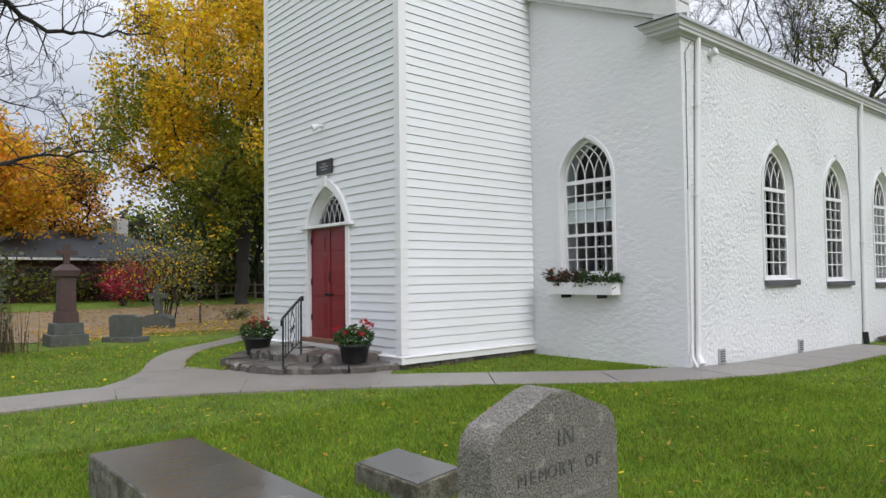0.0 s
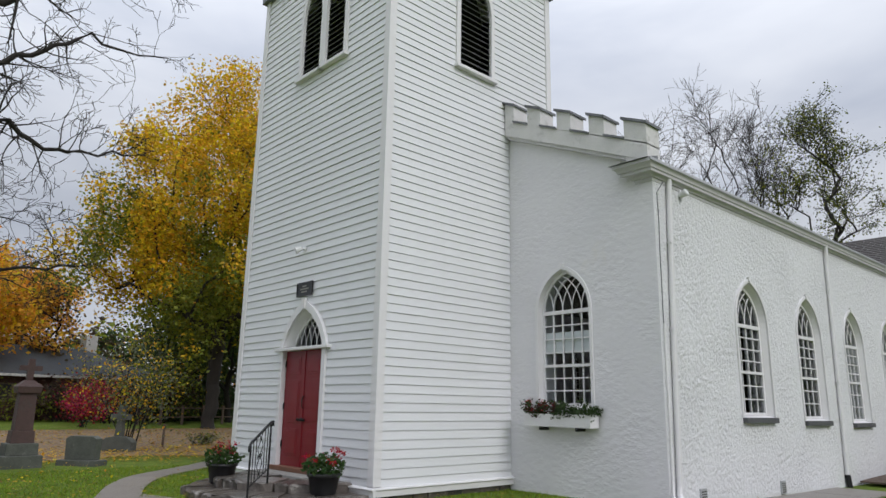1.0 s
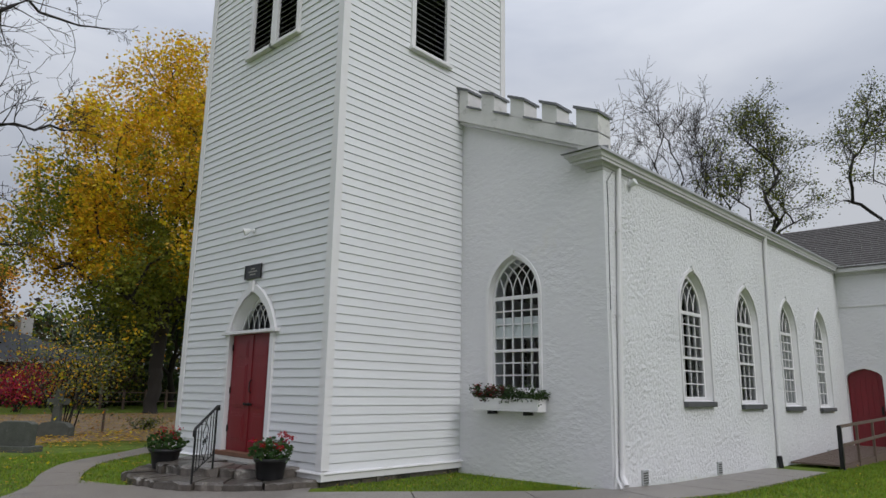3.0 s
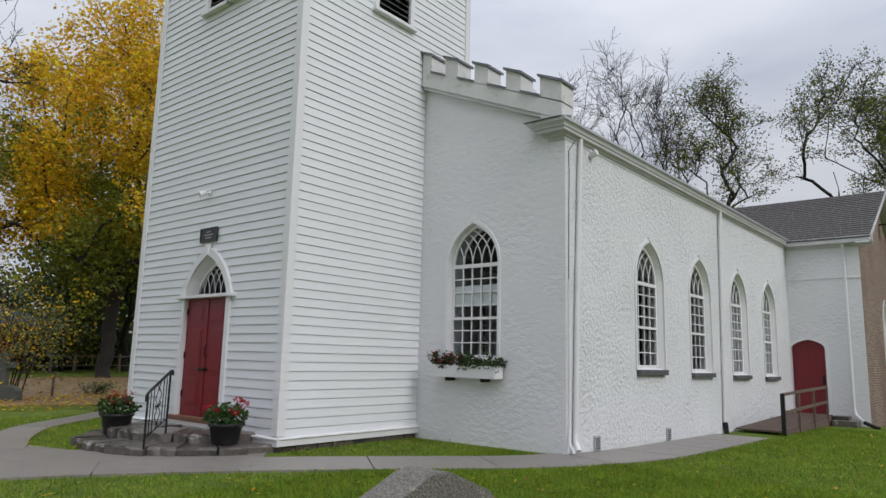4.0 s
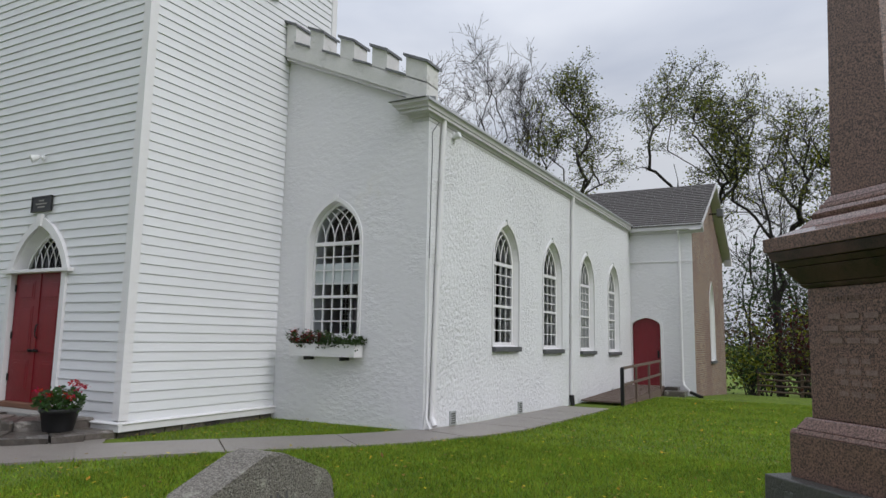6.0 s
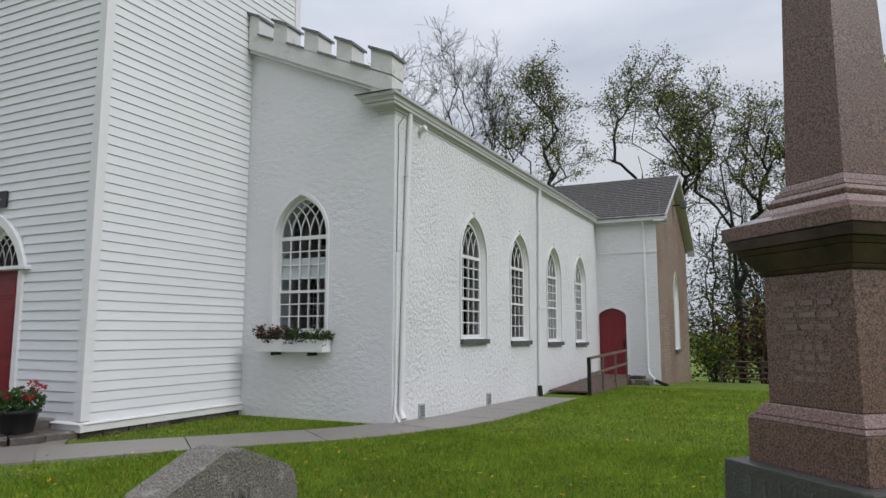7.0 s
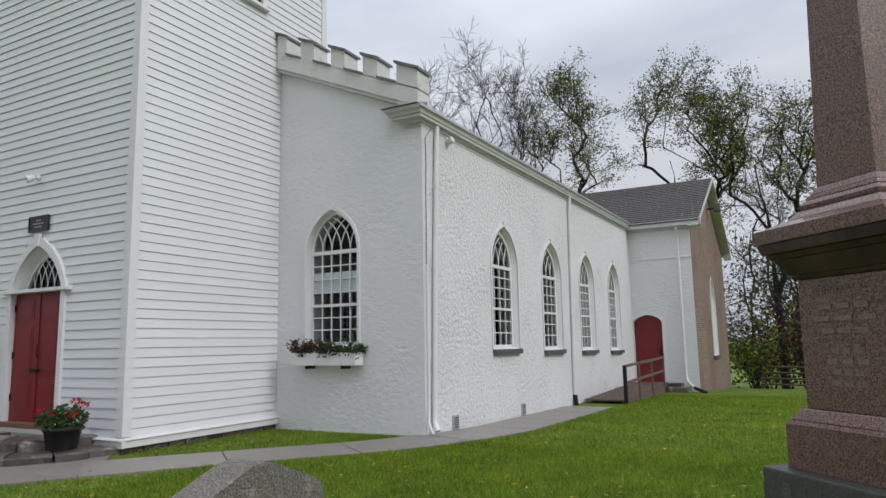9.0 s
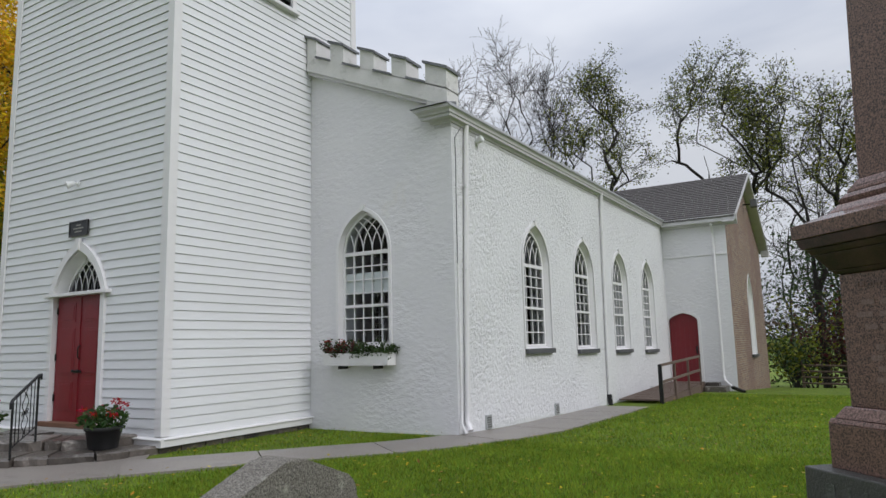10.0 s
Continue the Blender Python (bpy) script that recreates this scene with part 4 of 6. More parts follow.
rake = thing("rake_boards", "white gable boards and eaves gutter of the transept", "trim", kind="structure")
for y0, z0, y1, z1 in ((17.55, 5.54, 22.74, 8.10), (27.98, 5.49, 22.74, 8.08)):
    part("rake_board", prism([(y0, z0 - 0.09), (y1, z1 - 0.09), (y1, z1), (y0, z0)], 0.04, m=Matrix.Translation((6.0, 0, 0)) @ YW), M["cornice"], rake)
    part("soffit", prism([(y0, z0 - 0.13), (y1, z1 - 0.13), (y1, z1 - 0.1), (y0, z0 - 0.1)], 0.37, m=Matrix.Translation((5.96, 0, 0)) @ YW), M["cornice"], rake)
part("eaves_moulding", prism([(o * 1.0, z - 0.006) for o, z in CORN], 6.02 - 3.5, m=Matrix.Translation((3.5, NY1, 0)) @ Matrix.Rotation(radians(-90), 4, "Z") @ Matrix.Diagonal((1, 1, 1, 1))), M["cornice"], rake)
part("eaves_end", box(5.7, 6.02, 27.62, 28.0, 5.2, 5.46), M["cornice"], rake)
part("string", box(3.42, TX, NY1 - 0.03, NY1, 4.36, 4.40), M["trim"], rake)

door2 = thing("door_2", "closed red side door with a low arched head", "door", Matrix.Translation((part_door_c, NY1, 0)), kind="structure")
prof = [(-0.485, 0.05), (0.485, 0.05)] + low_arch(0.485, 2.10, 0.30)
leaf2 = part("leaf", prism(prof, 0.06, m=Matrix.Translation((0, 0.12, 0))), M["red"], door2)
part("casing", ring([(-0.58, 0.0), (0.58, 0.0)] + low_arch(0.58, 2.11, 0.39), [(-0.49, 0.0), (0.49, 0.0)] + low_arch(0.49, 2.10, 0.305), 0.05, m=Matrix.Translation((0, -0.04, 0))), M["trim"], door2)
for k in range(1, 6):
    part("board_joint", box(-0.48 + k * 0.16 - 0.006, -0.48 + k * 0.16 + 0.006, 0.112, 0.121, 0.1, 2.2), M["red"], leaf2)
part("handle", box(0.36, 0.41, 0.06, 0.12, 1.0, 1.25), M["iron"], leaf2, "black lock and handle")

# ramp
ramp = thing("ramp", "weathered brown wooden ramp with a railing to the side door", "ramp")
for k in range(34):
    y = 11.7 + k * 0.18
    part("plank", box(3.46, 4.6, y, y + 0.165, -0.09 + k * 0.0035, -0.05 + k * 0.0035), M["oldwood"], ramp)
part("stringer", prism([(11.7, -0.3), (17.8, -0.4), (17.8, 0.02), (11.7, -0.095)], 0.05, m=Matrix.Translation((4.63, 0, 0)) @ YW), M["oldwood"], ramp)
for k, y in enumerate((11.45, 13.2, 15.0, 16.9)):
    part("post", box(4.60, 4.60 + (0.09 if k == 0 else 0.06), y, y + (0.09 if k == 0 else 0.06), -0.3, 0.86 + k * 0.03, 0.006), M["iron"] if k == 0 else M["oldwood"], ramp)
for z in (0.80, 0.36):
    part("rail", prism([(11.5, z), (17.0, z + 0.1), (17.0, z + 0.17), (11.5, z + 0.07)], 0.045, m=Matrix.Translation((4.655, 0, 0)) @ YW), M["oldwood"], ramp)
st = thing("side_steps", "worn brown stone blocks beside the ramp", "steps")
for k, (x0, x1, z1) in enumerate(((4.68, 5.35, -0.06), (4.68, 5.1, 0.06))):
    part("block", box(x0, x1, 17.1 + k * 0.3, 17.86, z1 - 0.3, z1, 0.02), M["step"], st)


def downspout(points, label, size=0.042, brackets=()):
    sp = thing("downspout", label, "downspout")
    part("pipe", tube(points, size, 10), M["trim"], sp)
    for p in brackets:
        part("bracket", box(p[0] - 0.06, p[0] + 0.06, p[1] - 0.05, p[1] + 0.05, p[2], p[2] + 0.03), M["trim"], sp)
    return sp


downspout([(NX + 0.06, 3.76, 5.60), (NX + 0.06, 3.70, 4.6), (NX + 0.055, 3.60, 2.6), (NX + 0.055, 3.51, 0.34), (NX + 0.07, 3.48, 0.2), (NX + 0.16, 3.42, 0.07)], "white round downspout at the corner of the nave", 0.047, ((NX + 0.04, 3.68, 4.3), (NX + 0.04, 3.61, 2.8), (NX + 0.04, 3.53, 0.45)))
DX = nave_x(11)
sp2 = downspout([(DX + 0.08, 11.16, 5.56), (DX + 0.06, 11.12, 5.0), (DX + 0.055, 11.05, 3.0), (DX + 0.055, 10.95, 0.1)], "white downspout on the long wall with a black boot", 0.045, ((DX + 0.04, 11.1, 4.4), (DX + 0.04, 11.0, 2.2), (DX + 0.04, 10.97, 0.55)))
part("boot", tube([(DX + 0.055, 10.95, 0.12), (DX + 0.09, 10.94, -0.16)], 0.06, 10), M["iron"], sp2, "black drain boot")
sp3 = downspout([(5.2, 17.62, 5.4), (5.2, 17.82, 5.1), (5.2, 17.82, 0.3), (5.25, 17.75, 0.1), (5.5, 17.5, -0.1)], "white downspout on the transept wall")
part("boot", tube([(5.5, 17.5, -0.1), (5.9, 17.1, -0.22)], 0.06, 10), M["iron"], sp3, "black drain pipe")
cable = thing("cable", "thin dark cable down the corner of the nave", "cable")
part("wire", tube([(NX + 0.03, 3.60, 5.40), (NX + 0.015, 3.40, 5.17), (NX + 0.012, 3.42, 4.7), (NX + 0.012, 3.40, 4.2), (NX + 0.012, 3.39, 3.3), (NX + 0.012, 3.38, 2.8)], 0.008, 5), M["lead"], cable)
part("conduit", tube([(NX + 0.02, 3.38, 2.9), (NX + 0.02, 3.37, 0.42), (NX + 0.05, 3.32, 0.2), (NX + 0.16, 3.27, 0.04)], 0.02, 8), M["trim"], cable)

for i, y in enumerate((4.33, 7.5, 11.17, 15.25)):
    v = thing("wall_vent", "small grey metal vent low in the white wall", "vent", Matrix.Translation((nave_x(y), y, float(np.interp(y, (4, 7.5, 11, 16), (0.0, -0.06, -0.16, -0.2))))), group="wall vents")
    part("frame", box(-0.02, 0.03, -0.11, 0.11, 0.0, 0.25, 0.008), M["metal"], v)
    for k in range(5):
        part("slat", box(0.03, 0.034, -0.085, 0.085, 0.03 + k * 0.04, 0.05 + k * 0.04), M["mossy"], v)
fl = thing("eaves_lamp", "small white flood lamp under the eaves", "lamp", Matrix.Translation((NX + 0.02, 4.2, 5.28)))
part("housing", lathe([(0.05, 0.0), (0.055, 0.04), (0.07, 0.13), (0.06, 0.15)], 14), M["lampglass"], fl, at=Matrix.Rotation(radians(70), 4, "Y"))
part("bracket", box(-0.03, 0.02, -0.03, 0.03, 0.0, 0.12), M["lampglass"], fl)
gl = thing("gable_lamp", "dark flood lamp high on the brick gable", "lamp", Matrix.Translation((5.62, 23.2, 6.9)))
part("arm", box(0.0, 0.35, -0.03, 0.03, 0.0, 0.05), M["iron"], gl)
part("housing", box(0.3, 0.55, -0.2, 0.2, -0.12, 0.2, 0.02), M["lead"], gl)


# ---- steps, railing and pots at the door ----
def stone_ring(parent, cx, cy, r0, r1, z0, z1, seed, count):
    """A half-round tier of rough edging stones with a paved top."""
    rng = random.Random(seed)
    cuts = [math.pi]
    for k in range(count):
        cuts.append(cuts[-1] + math.pi / count * rng.uniform(0.45, 1.6))
    scale_a = math.pi / (cuts[-1] - math.pi)
    cuts = [math.pi + (a - math.pi) * scale_a for a in cuts]
    for a0, a1 in zip(cuts, cuts[1:]):
        bm = bmesh.new()
        n, g = 4, 0.008
        ang = [a0 + g + (a1 - a0 - 2 * g) * i / n for i in range(n + 1)]
        ro = r1 + rng.uniform(-0.07, 0.07)
        top = z1 + rng.uniform(-0.022, 0.014)
        rows = [[bm.verts.new((cx + r * math.cos(a), cy + r * math.sin(a), z)) for r, z in ((r0, z0), (r0, top), (ro - 0.03, top), (ro + rng.uniform(-0.012, 0.012), top - 0.03), (ro + rng.uniform(-0.02, 0.02), z0))] for a in ang]
        for p, q in zip(rows, rows[1:]):
            for i in range(5):
                bm.faces.new((p[i], p[(i + 1) % 5], q[(i + 1) % 5], q[i]))
        bm.faces.new(rows[0][::-1])
        bm.faces.new(rows[-1])
        for row in rows:
            for v in row[2:4]:
                v.co += Vector((rng.gauss(0, 0.014), rng.gauss(0, 0.014), rng.gauss(0, 0.008)))
        part("stone", bm, M["step"], parent)


SX, SY = -2.02, 0.0
steps = thing("steps", "wet half-round fieldstone steps before the red door", "steps")
stone_ring(steps, SX, SY, 1.25, 2.05, -0.2, 0.125, 3, 15)
stone_ring(steps, SX, SY, 0.75, 1.50, 0.02, 0.275, 9, 10)
stone_ring(steps, SX, SY, 0.05, 0.745, 0.02, 0.268, 12, 5)
part("landing", box(-3.1, -1.4, -0.45, 0.0, 0.2, 0.29, 0.01), M["mortar"], steps)

rail = thing("handrail", "black wrought iron handrail with scrolls on the stone steps", "railing")
pl, pu = Vector((-0.80, -1.74, 0.115)), Vector((-1.16, -1.22, 0.27))
tl, tu = pl + Vector((0, 0, 0.76)), pu + Vector((0, 0, 0.92))
part("post", tube([pl, tl], 0.016, 8), M["iron"], rail)
part("post", tube([pu, tu], 0.016, 8), M["iron"], rail)
part("top_rail", tube([tl + Vector((0.02, -0.03, -0.09)), tl + Vector((0.02, -0.03, -0.01)), tl + Vector((0.0, 0.0, 0.035)), tu + Vector((0, 0, 0.02)), tu + Vector((-0.035, 0.05, 0.03)), tu + Vector((-0.04, 0.055, -0.04))], 0.023, 8), M["iron"], rail)
part("low_rail", tube([pl + Vector((0, 0, 0.15)), pu + Vector((0, 0, 0.22))], 0.010, 6), M["iron"], rail)
for k in range(1, 7):
    a = (pl + Vector((0, 0, 0.15))).lerp(pu + Vector((0, 0, 0.22)), k / 7)
    b = tl.lerp(tu, k / 7)
    if k in (3, 4):
        pts = [a.lerp(b, i / 24) + (pu - pl).normalized() * 0.035 * math.sin(i / 24 * math.tau * 2.5) * (1 if k == 3 else -1) for i in range(25)]
        part("scroll", tube(pts, 0.007, 5), M["iron"], rail)
        part("scroll", tube([a.lerp(b, 0.5) + (pu - pl).normalized() * 0.05 * math.cos(i) * (1 - i / 12) + Vector((0, 0, 0.05 * math.sin(i) * (1 - i / 12))) for i in range(11)], 0.006, 5), M["iron"], rail)
    else:
        part("baluster", tube([a, b], 0.0075, 6), M["iron"], rail)


def leaf_cloud(rng, count, centre, radii, size, droop=0.0, floor_z=None):
    """Many small bent leaves inside an ellipsoid: vertices and faces."""
    verts, faces = [], []
    for _ in range(count):
        while True:
            p = Vector((rng.uniform(-1, 1), rng.uniform(-1, 1), rng.uniform(-1, 1)))
            if p.length < 1:
                break
        p = Vector((centre[0] + p.x * radii[0], centre[1] + p.y * radii[1], centre[2] + p.z * radii[2]))
        add_leaf(rng, verts, faces, p, size * rng.uniform(0.6, 1.4))
    return verts, faces


def add_leaf(rng, verts, faces, p, s, flat=False):
    d = Vector((rng.uniform(-1, 1), rng.uniform(-1, 1), rng.uniform(-0.9, 0.5) if not flat else rng.uniform(-0.15, 0.15))).normalized()
    u = d.cross(Vector((rng.uniform(-1, 1), rng.uniform(-1, 1), 1.0 if flat else rng.uniform(-1, 1)))).normalized()
    if flat:
        u = d.cross(Vector((0, 0, 1))).normalized()
    b = len(verts)
    verts += [p, p + d * s * 0.5 + u * s * 0.3, p + d * s, p + d * s * 0.5 - u * s * 0.3]
    faces.append((b, b + 1, b + 2, b + 3))


def flower_pot(at, seed):
    rng = random.Random(seed)
    pot = thing("flower_pot", "black tub of red geraniums on the stone steps", "flower pot", at, group="flower pots at the door")
    part("tub", lathe([(0.19, 0.0), (0.2, 0.02), (0.245, 0.27), (0.265, 0.275), (0.27, 0.32), (0.25, 0.33), (0.235, 0.29), (0.02, 0.285)], 24), M["pot"], pot, smooth=True)
    v, f = leaf_cloud(rng, 620, (0, 0, 0.42), (0.34, 0.34, 0.2), 0.075)
    raw("foliage", v, f, M["geranium"], pot)
    v, f = [], []
    for k in range(17):
        a, r = rng.uniform(0, math.tau), rng.uniform(0.1, 0.38)
        c = Vector((r * math.cos(a), r * math.sin(a), rng.uniform(0.45, 0.72)))
        for _ in range(16):
            add_leaf(rng, v, f, c + Vector((rng.gauss(0, 0.02), rng.gauss(0, 0.02), rng.gauss(0, 0.018))), 0.04)
    raw("blossoms", v, f, M["flower"], pot)
    return pot


flower_pot(Matrix.Translation((-2.98, -1.12, 0.12)), 1)
flower_pot(Matrix.Translation((-0.50, -0.60, 0.12)), 2)

fb = thing("window_box", "white wooden flower box under the front window", "window box", Matrix.Translation((0, 0, 0)))
part("box", box(0.56, 2.02, 3.02, 3.04, 1.20, 1.40, 0.004), M["trim"], fb)
part("box", box(0.56, 2.02, 3.26, 3.28, 1.20, 1.40, 0.004), M["trim"], fb)
for x in (0.56, 2.0):
    part("end", box(x, x + 0.02, 3.042, 3.258, 1.20, 1.40), M["trim"], fb)
part("bottom", box(0.56, 2.02, 3.02, 3.28, 1.175, 1.198), M["trim"], fb)
part("earth", box(0.585, 1.995, 3.045, 3.255, 1.3, 1.37), M["soil"], fb)
for x in (0.9, 1.7):
    part("bracket", box(x, x + 0.03, 3.03, 3.29, 1.11, 1.174), M["iron"], fb)
rng = random.Random(8)
V, F, V2, F2, V3, F3 = [], [], [], [], [], []
for k in range(84):
    x = rng.uniform(0.52, 2.06)
    c = Vector((x, 3.13 + rng.uniform(-0.14, 0.1), 1.44 + rng.uniform(-0.07, 0.15)))
    for _ in range(26):
        p = c + Vector((rng.gauss(0, 0.04), rng.gauss(0, 0.04), rng.gauss(0, 0.035)))
        if x < 1.3 and rng.random() < 0.5:
            add_leaf(rng, V2, F2, p, 0.05)
        else:
            add_leaf(rng, V, F, p, 0.055)
    if x < 1.25 and rng.random() < 0.7:
        for _ in range(10):
            add_leaf(rng, V3, F3, c + Vector((rng.gauss(0, 0.03), rng.gauss(0, 0.03), 0.06 + rng.gauss(0, 0.02))), 0.03)
raw("foliage", V, F, M["darkgreen"], fb)
raw("trailing_leaves", V2, F2, M["rust"], fb)
raw("blossoms", V3, F3, M["flower"], fb)

# ---- graves ----
FACE = Matrix.Rotation(radians(90), 4, "Z")        # text and faces that look towards +x
grave = thing("headstone", "weathered grey granite headstone with lichen on the lawn", "gravestone", Matrix.Translation((7.58, -5.19, ground_z(7.5, -5.1))))


def headstone_profile():
    w, sh, top = 0.302, 1.105, 1.190
    pts = [(-w, -0.1), (w, -0.1), (w, sh - 0.09)]
    pts += [(w - 0.075 + 0.075 * math.cos(a), sh - 0.075 + 0.075 * math.sin(a)) for a in np.linspace(0.1, 1.15, 6)]
    pts += [(0.045, top - 0.01), (0.0, top), (-0.045, top - 0.01)]
    pts += [(-w + 0.075 - 0.075 * math.cos(a), sh - 0.075 + 0.075 * math.sin(a)) for a in np.linspace(1.15, 0.1, 6)]
    pts += [(-w, sh - 0.09)]
    return pts


bm = prism(headstone_profile(), 0.14, m=FACE, bev=0.012)
bmesh.ops.triangulate(bm, faces=[f for f in bm.faces if len(f.verts) > 4])
part("tablet", bm, M["granite"], grave)
FRONT = Matrix.Translation((0.001, 0.0, 0)) @ Matrix.Rotation(radians(90), 4, "Z") @ Matrix.Rotation(radians(90), 4, "X")


def carved_word(words, size, mat, parent, y, z, turn, x, step):
    """Cut letters in a row, one by one, centred on y."""
    for k, ch in enumerate(words):
        if ch != " ":
            text_part("letter", ch, size, mat, parent, Matrix.Translation((x, y + (k - (len(words) - 1) / 2) * step, z)) @ turn, 0.0015)


carved_word("IN", 0.075, M["cut"], grave, 0.02, 1.015, FRONT, 0.0005, 0.048)
carved_word("MEMORY OF", 0.058, M["cut"], grave, 0.01, 0.925, FRONT, 0.0005, 0.046)
for k, w in enumerate((0.2, 0.14, 0.17, 0.1)):
    part("carved_line", box(-0.001, 0.0018, -w, w, 0.842 - k * 0.1, 0.858 - k * 0.1), M["worn"], grave)

slab = thing("ledger_slab", "low wet dark granite grave slab with faint letters", "grave slab", Matrix.Translation((4.62, -5.19, ground_z(4.6, -5.2))))
part("body", box(-1.06, 1.06, -0.375, 0.375, -0.1, 0.298, 0.012), M["lichen"], slab)
part("ledger_face", box(-1.05, 1.05, -0.366, 0.366, 0.29, 0.305, 0.003), M["polished"], slab)
for k in range(7):
    w = (0.14, 0.22, 0.1, 0.24, 0.2, 0.12, 0.23)[k]
    part("carved_line", box(-0.72 + k * 0.2, -0.705 + k * 0.2, -w, w, 0.3045, 0.3058), M["base"], slab)
blk = thing("grave_marker", "low rough stone grave marker with a smooth slanted top", "grave marker", Matrix.Translation((5.02, -3.81, ground_z(5, -3.8))))
part("body", prism([(-0.2, -0.08), (0.2, -0.08), (0.2, 0.2), (-0.2, 0.155)], 0.76, m=Matrix.Translation((0.38, 0, 0)) @ FACE, bev=0.012), M["lichen"], blk)
part("face", prism([(-0.185, 0.161), (0.185, 0.202), (0.185, 0.206), (-0.185, 0.165)], 0.72, m=Matrix.Translation((0.36, 0, 0)) @ FACE), M["polished"], blk)

ob = thing("obelisk", "tall pink granite obelisk monument on a dark stepped base", "monument", pose(9.525, -1.425, ground_z(9.5, -1.4), 0, 0, 42.8))
part("base", frustum(1.40, 1.40, -0.1, 0.34, bev=0.015), M["base"], ob, "dark wet limestone base")
part("base", frustum(1.20, 1.19, 0.34, 0.64, bev=0.012), M["base"], ob, "dark wet limestone base")
part("plinth", frustum(0.955, 0.95, 0.64, 0.93, bev=0.006), M["pink"], ob)
part("plinth_moulding", frustum(0.955, 0.925, 0.931, 0.965, bev=0.008, bm=frustum(0.90, 0.80, 0.966, 1.045, bev=0.012)), M["pinkpol"], ob)
part("die", frustum(0.745, 0.73, 1.046, 1.925, bev=0.006), M["pink"], ob)
# the flaring moulding below the cap, in a darker tone than the die
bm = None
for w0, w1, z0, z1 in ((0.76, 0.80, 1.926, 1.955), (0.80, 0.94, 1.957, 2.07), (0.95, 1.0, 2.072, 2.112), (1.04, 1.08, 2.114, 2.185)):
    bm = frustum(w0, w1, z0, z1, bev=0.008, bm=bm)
part("cap_moulding", bm, M["pinkdark"], ob, "moulding in a darker pink granite tone")
part("cap", frustum(1.11, 1.115, 2.187, 2.285, bev=0.006), M["pink"], ob)
part("cap_slope", frustum(1.06, 0.82, 2.286, 2.345, bev=0.005, bm=frustum(0.79, 0.68, 2.347, 2.41, bev=0.012)), M["pinkpol"], ob)
bm = None
for w0, w1, z0, z1 in ((0.66, 0.68, 2.411, 2.44), (0.665, 0.61, 2.442, 2.48), (0.60, 0.58, 2.482, 2.515), (0.56, 0.50, 2.517, 2.57)):
    bm = frustum(w0, w1, z0, z1, bev=0.008, bm=bm)
part("neck_moulding", bm, M["pinkpol"], ob)
part("shaft", frustum(0.485, 0.345, 2.57, 5.4, bev=0.006), M["pink"], ob)
part("pyramidion", frustum(0.345, 0.02, 5.4, 5.72), M["pink"], ob)
WEST = Matrix.Rotation(radians(-90), 4, "Z") @ Matrix.Rotation(radians(90), 4, "X")
for z, w, b in ((1.83, 0.075, 1), (1.71, 0.2, 0), (1.63, 0.25, 0), (1.55, 0.19, 0), (1.42, 0.12, 0), (1.35, 0.17, 0), (1.28, 0.12, 0), (1.21, 0.14, 0)):
    if b:
        carved_word("IN MEMORY OF", 0.05, M["pale"], ob, 0.0, z, WEST, -0.3705, -0.038)
    else:
        for k in range(3):
            part("carved_line", box(-0.3735, -0.3705, -w + k * w * 0.72, -w + k * w * 0.72 + w * 0.52, z, z + 0.034), M["pale"], ob)
for k, w in enumerate((0.11, 0.05, 0.05, 0.05, 0.05, 0.05)):
    part("family_lettering", box(-0.602, -0.597, 0.33 - k * 0.13, 0.30 - k * 0.13 + w, 0.42, 0.56), M["mossy"], ob)

cross = thing("cross_monument", "red sandstone grave monument topped by a stone cross", "monument", pose(-9.38, -2.99, ground_z(-9.3, -3), 0, 0, 90) @ Matrix.Scale(0.83, 4))
part("base", frustum(1.02, 1.0, -0.1, 0.33, bev=0.025), M["mossy"], cross)
part("base", frustum(0.80, 0.77, 0.33, 0.65, bev=0.025), M["mossy"], cross)
part("plinth", frustum(0.58, 0.54, 0.65, 0.98, bev=0.015), M["redstone"], cross)
part("shaft", frustum(0.455, 0.42, 0.98, 1.99, bev=0.012), M["redstone"], cross)
bm = frustum(0.56, 0.62, 1.99, 2.17, bev=0.012)
part("cap", frustum(0.62, 0.24, 2.17, 2.34, bm=bm), M["redstone"], cross)
part("cross", prism([(-0.085, 2.32), (0.085, 2.32), (0.075, 2.62), (0.28, 2.61), (0.28, 2.75), (0.075, 2.74), (0.08, 2.94), (-0.08, 2.94), (-0.075, 2.74), (-0.28, 2.75), (-0.28, 2.61), (-0.075, 2.62)], 0.14, m=Matrix.Translation((0, -0.07, 0)), bev=0.012), M["redstone"], cross)
for (x, y, w, h, rz, name, label) in ((-9.2, -1.68, 0.76, 0.62, 38, "headstone", "broad mossy grey headstone on a low base"),):
    g2 = thing(name, label, "gravestone", pose(x, y, ground_z(x, y), 0, 0, rz))
    part("base", box(-w / 2 - 0.12, w / 2 + 0.12, -0.25, 0.25, -0.05, 0.13, 0.015), M["mossy"], g2)
    part("tablet", prism([(-w / 2, 0.13), (w / 2, 0.13), (w / 2 + 0.02, h), (w / 2 - 0.1, h + 0.06), (-w / 2 + 0.1, h + 0.06), (-w / 2 - 0.02, h)], 0.24, m=Matrix.Translation((0, -0.12, 0)), bev=0.012), M["mossy"], g2)
g3 = thing("small_cross", "small grey stone cross on a rounded base", "gravestone", pose(-13.2, 0.35, ground_z(-13, 0.3), 0, 0, 40))
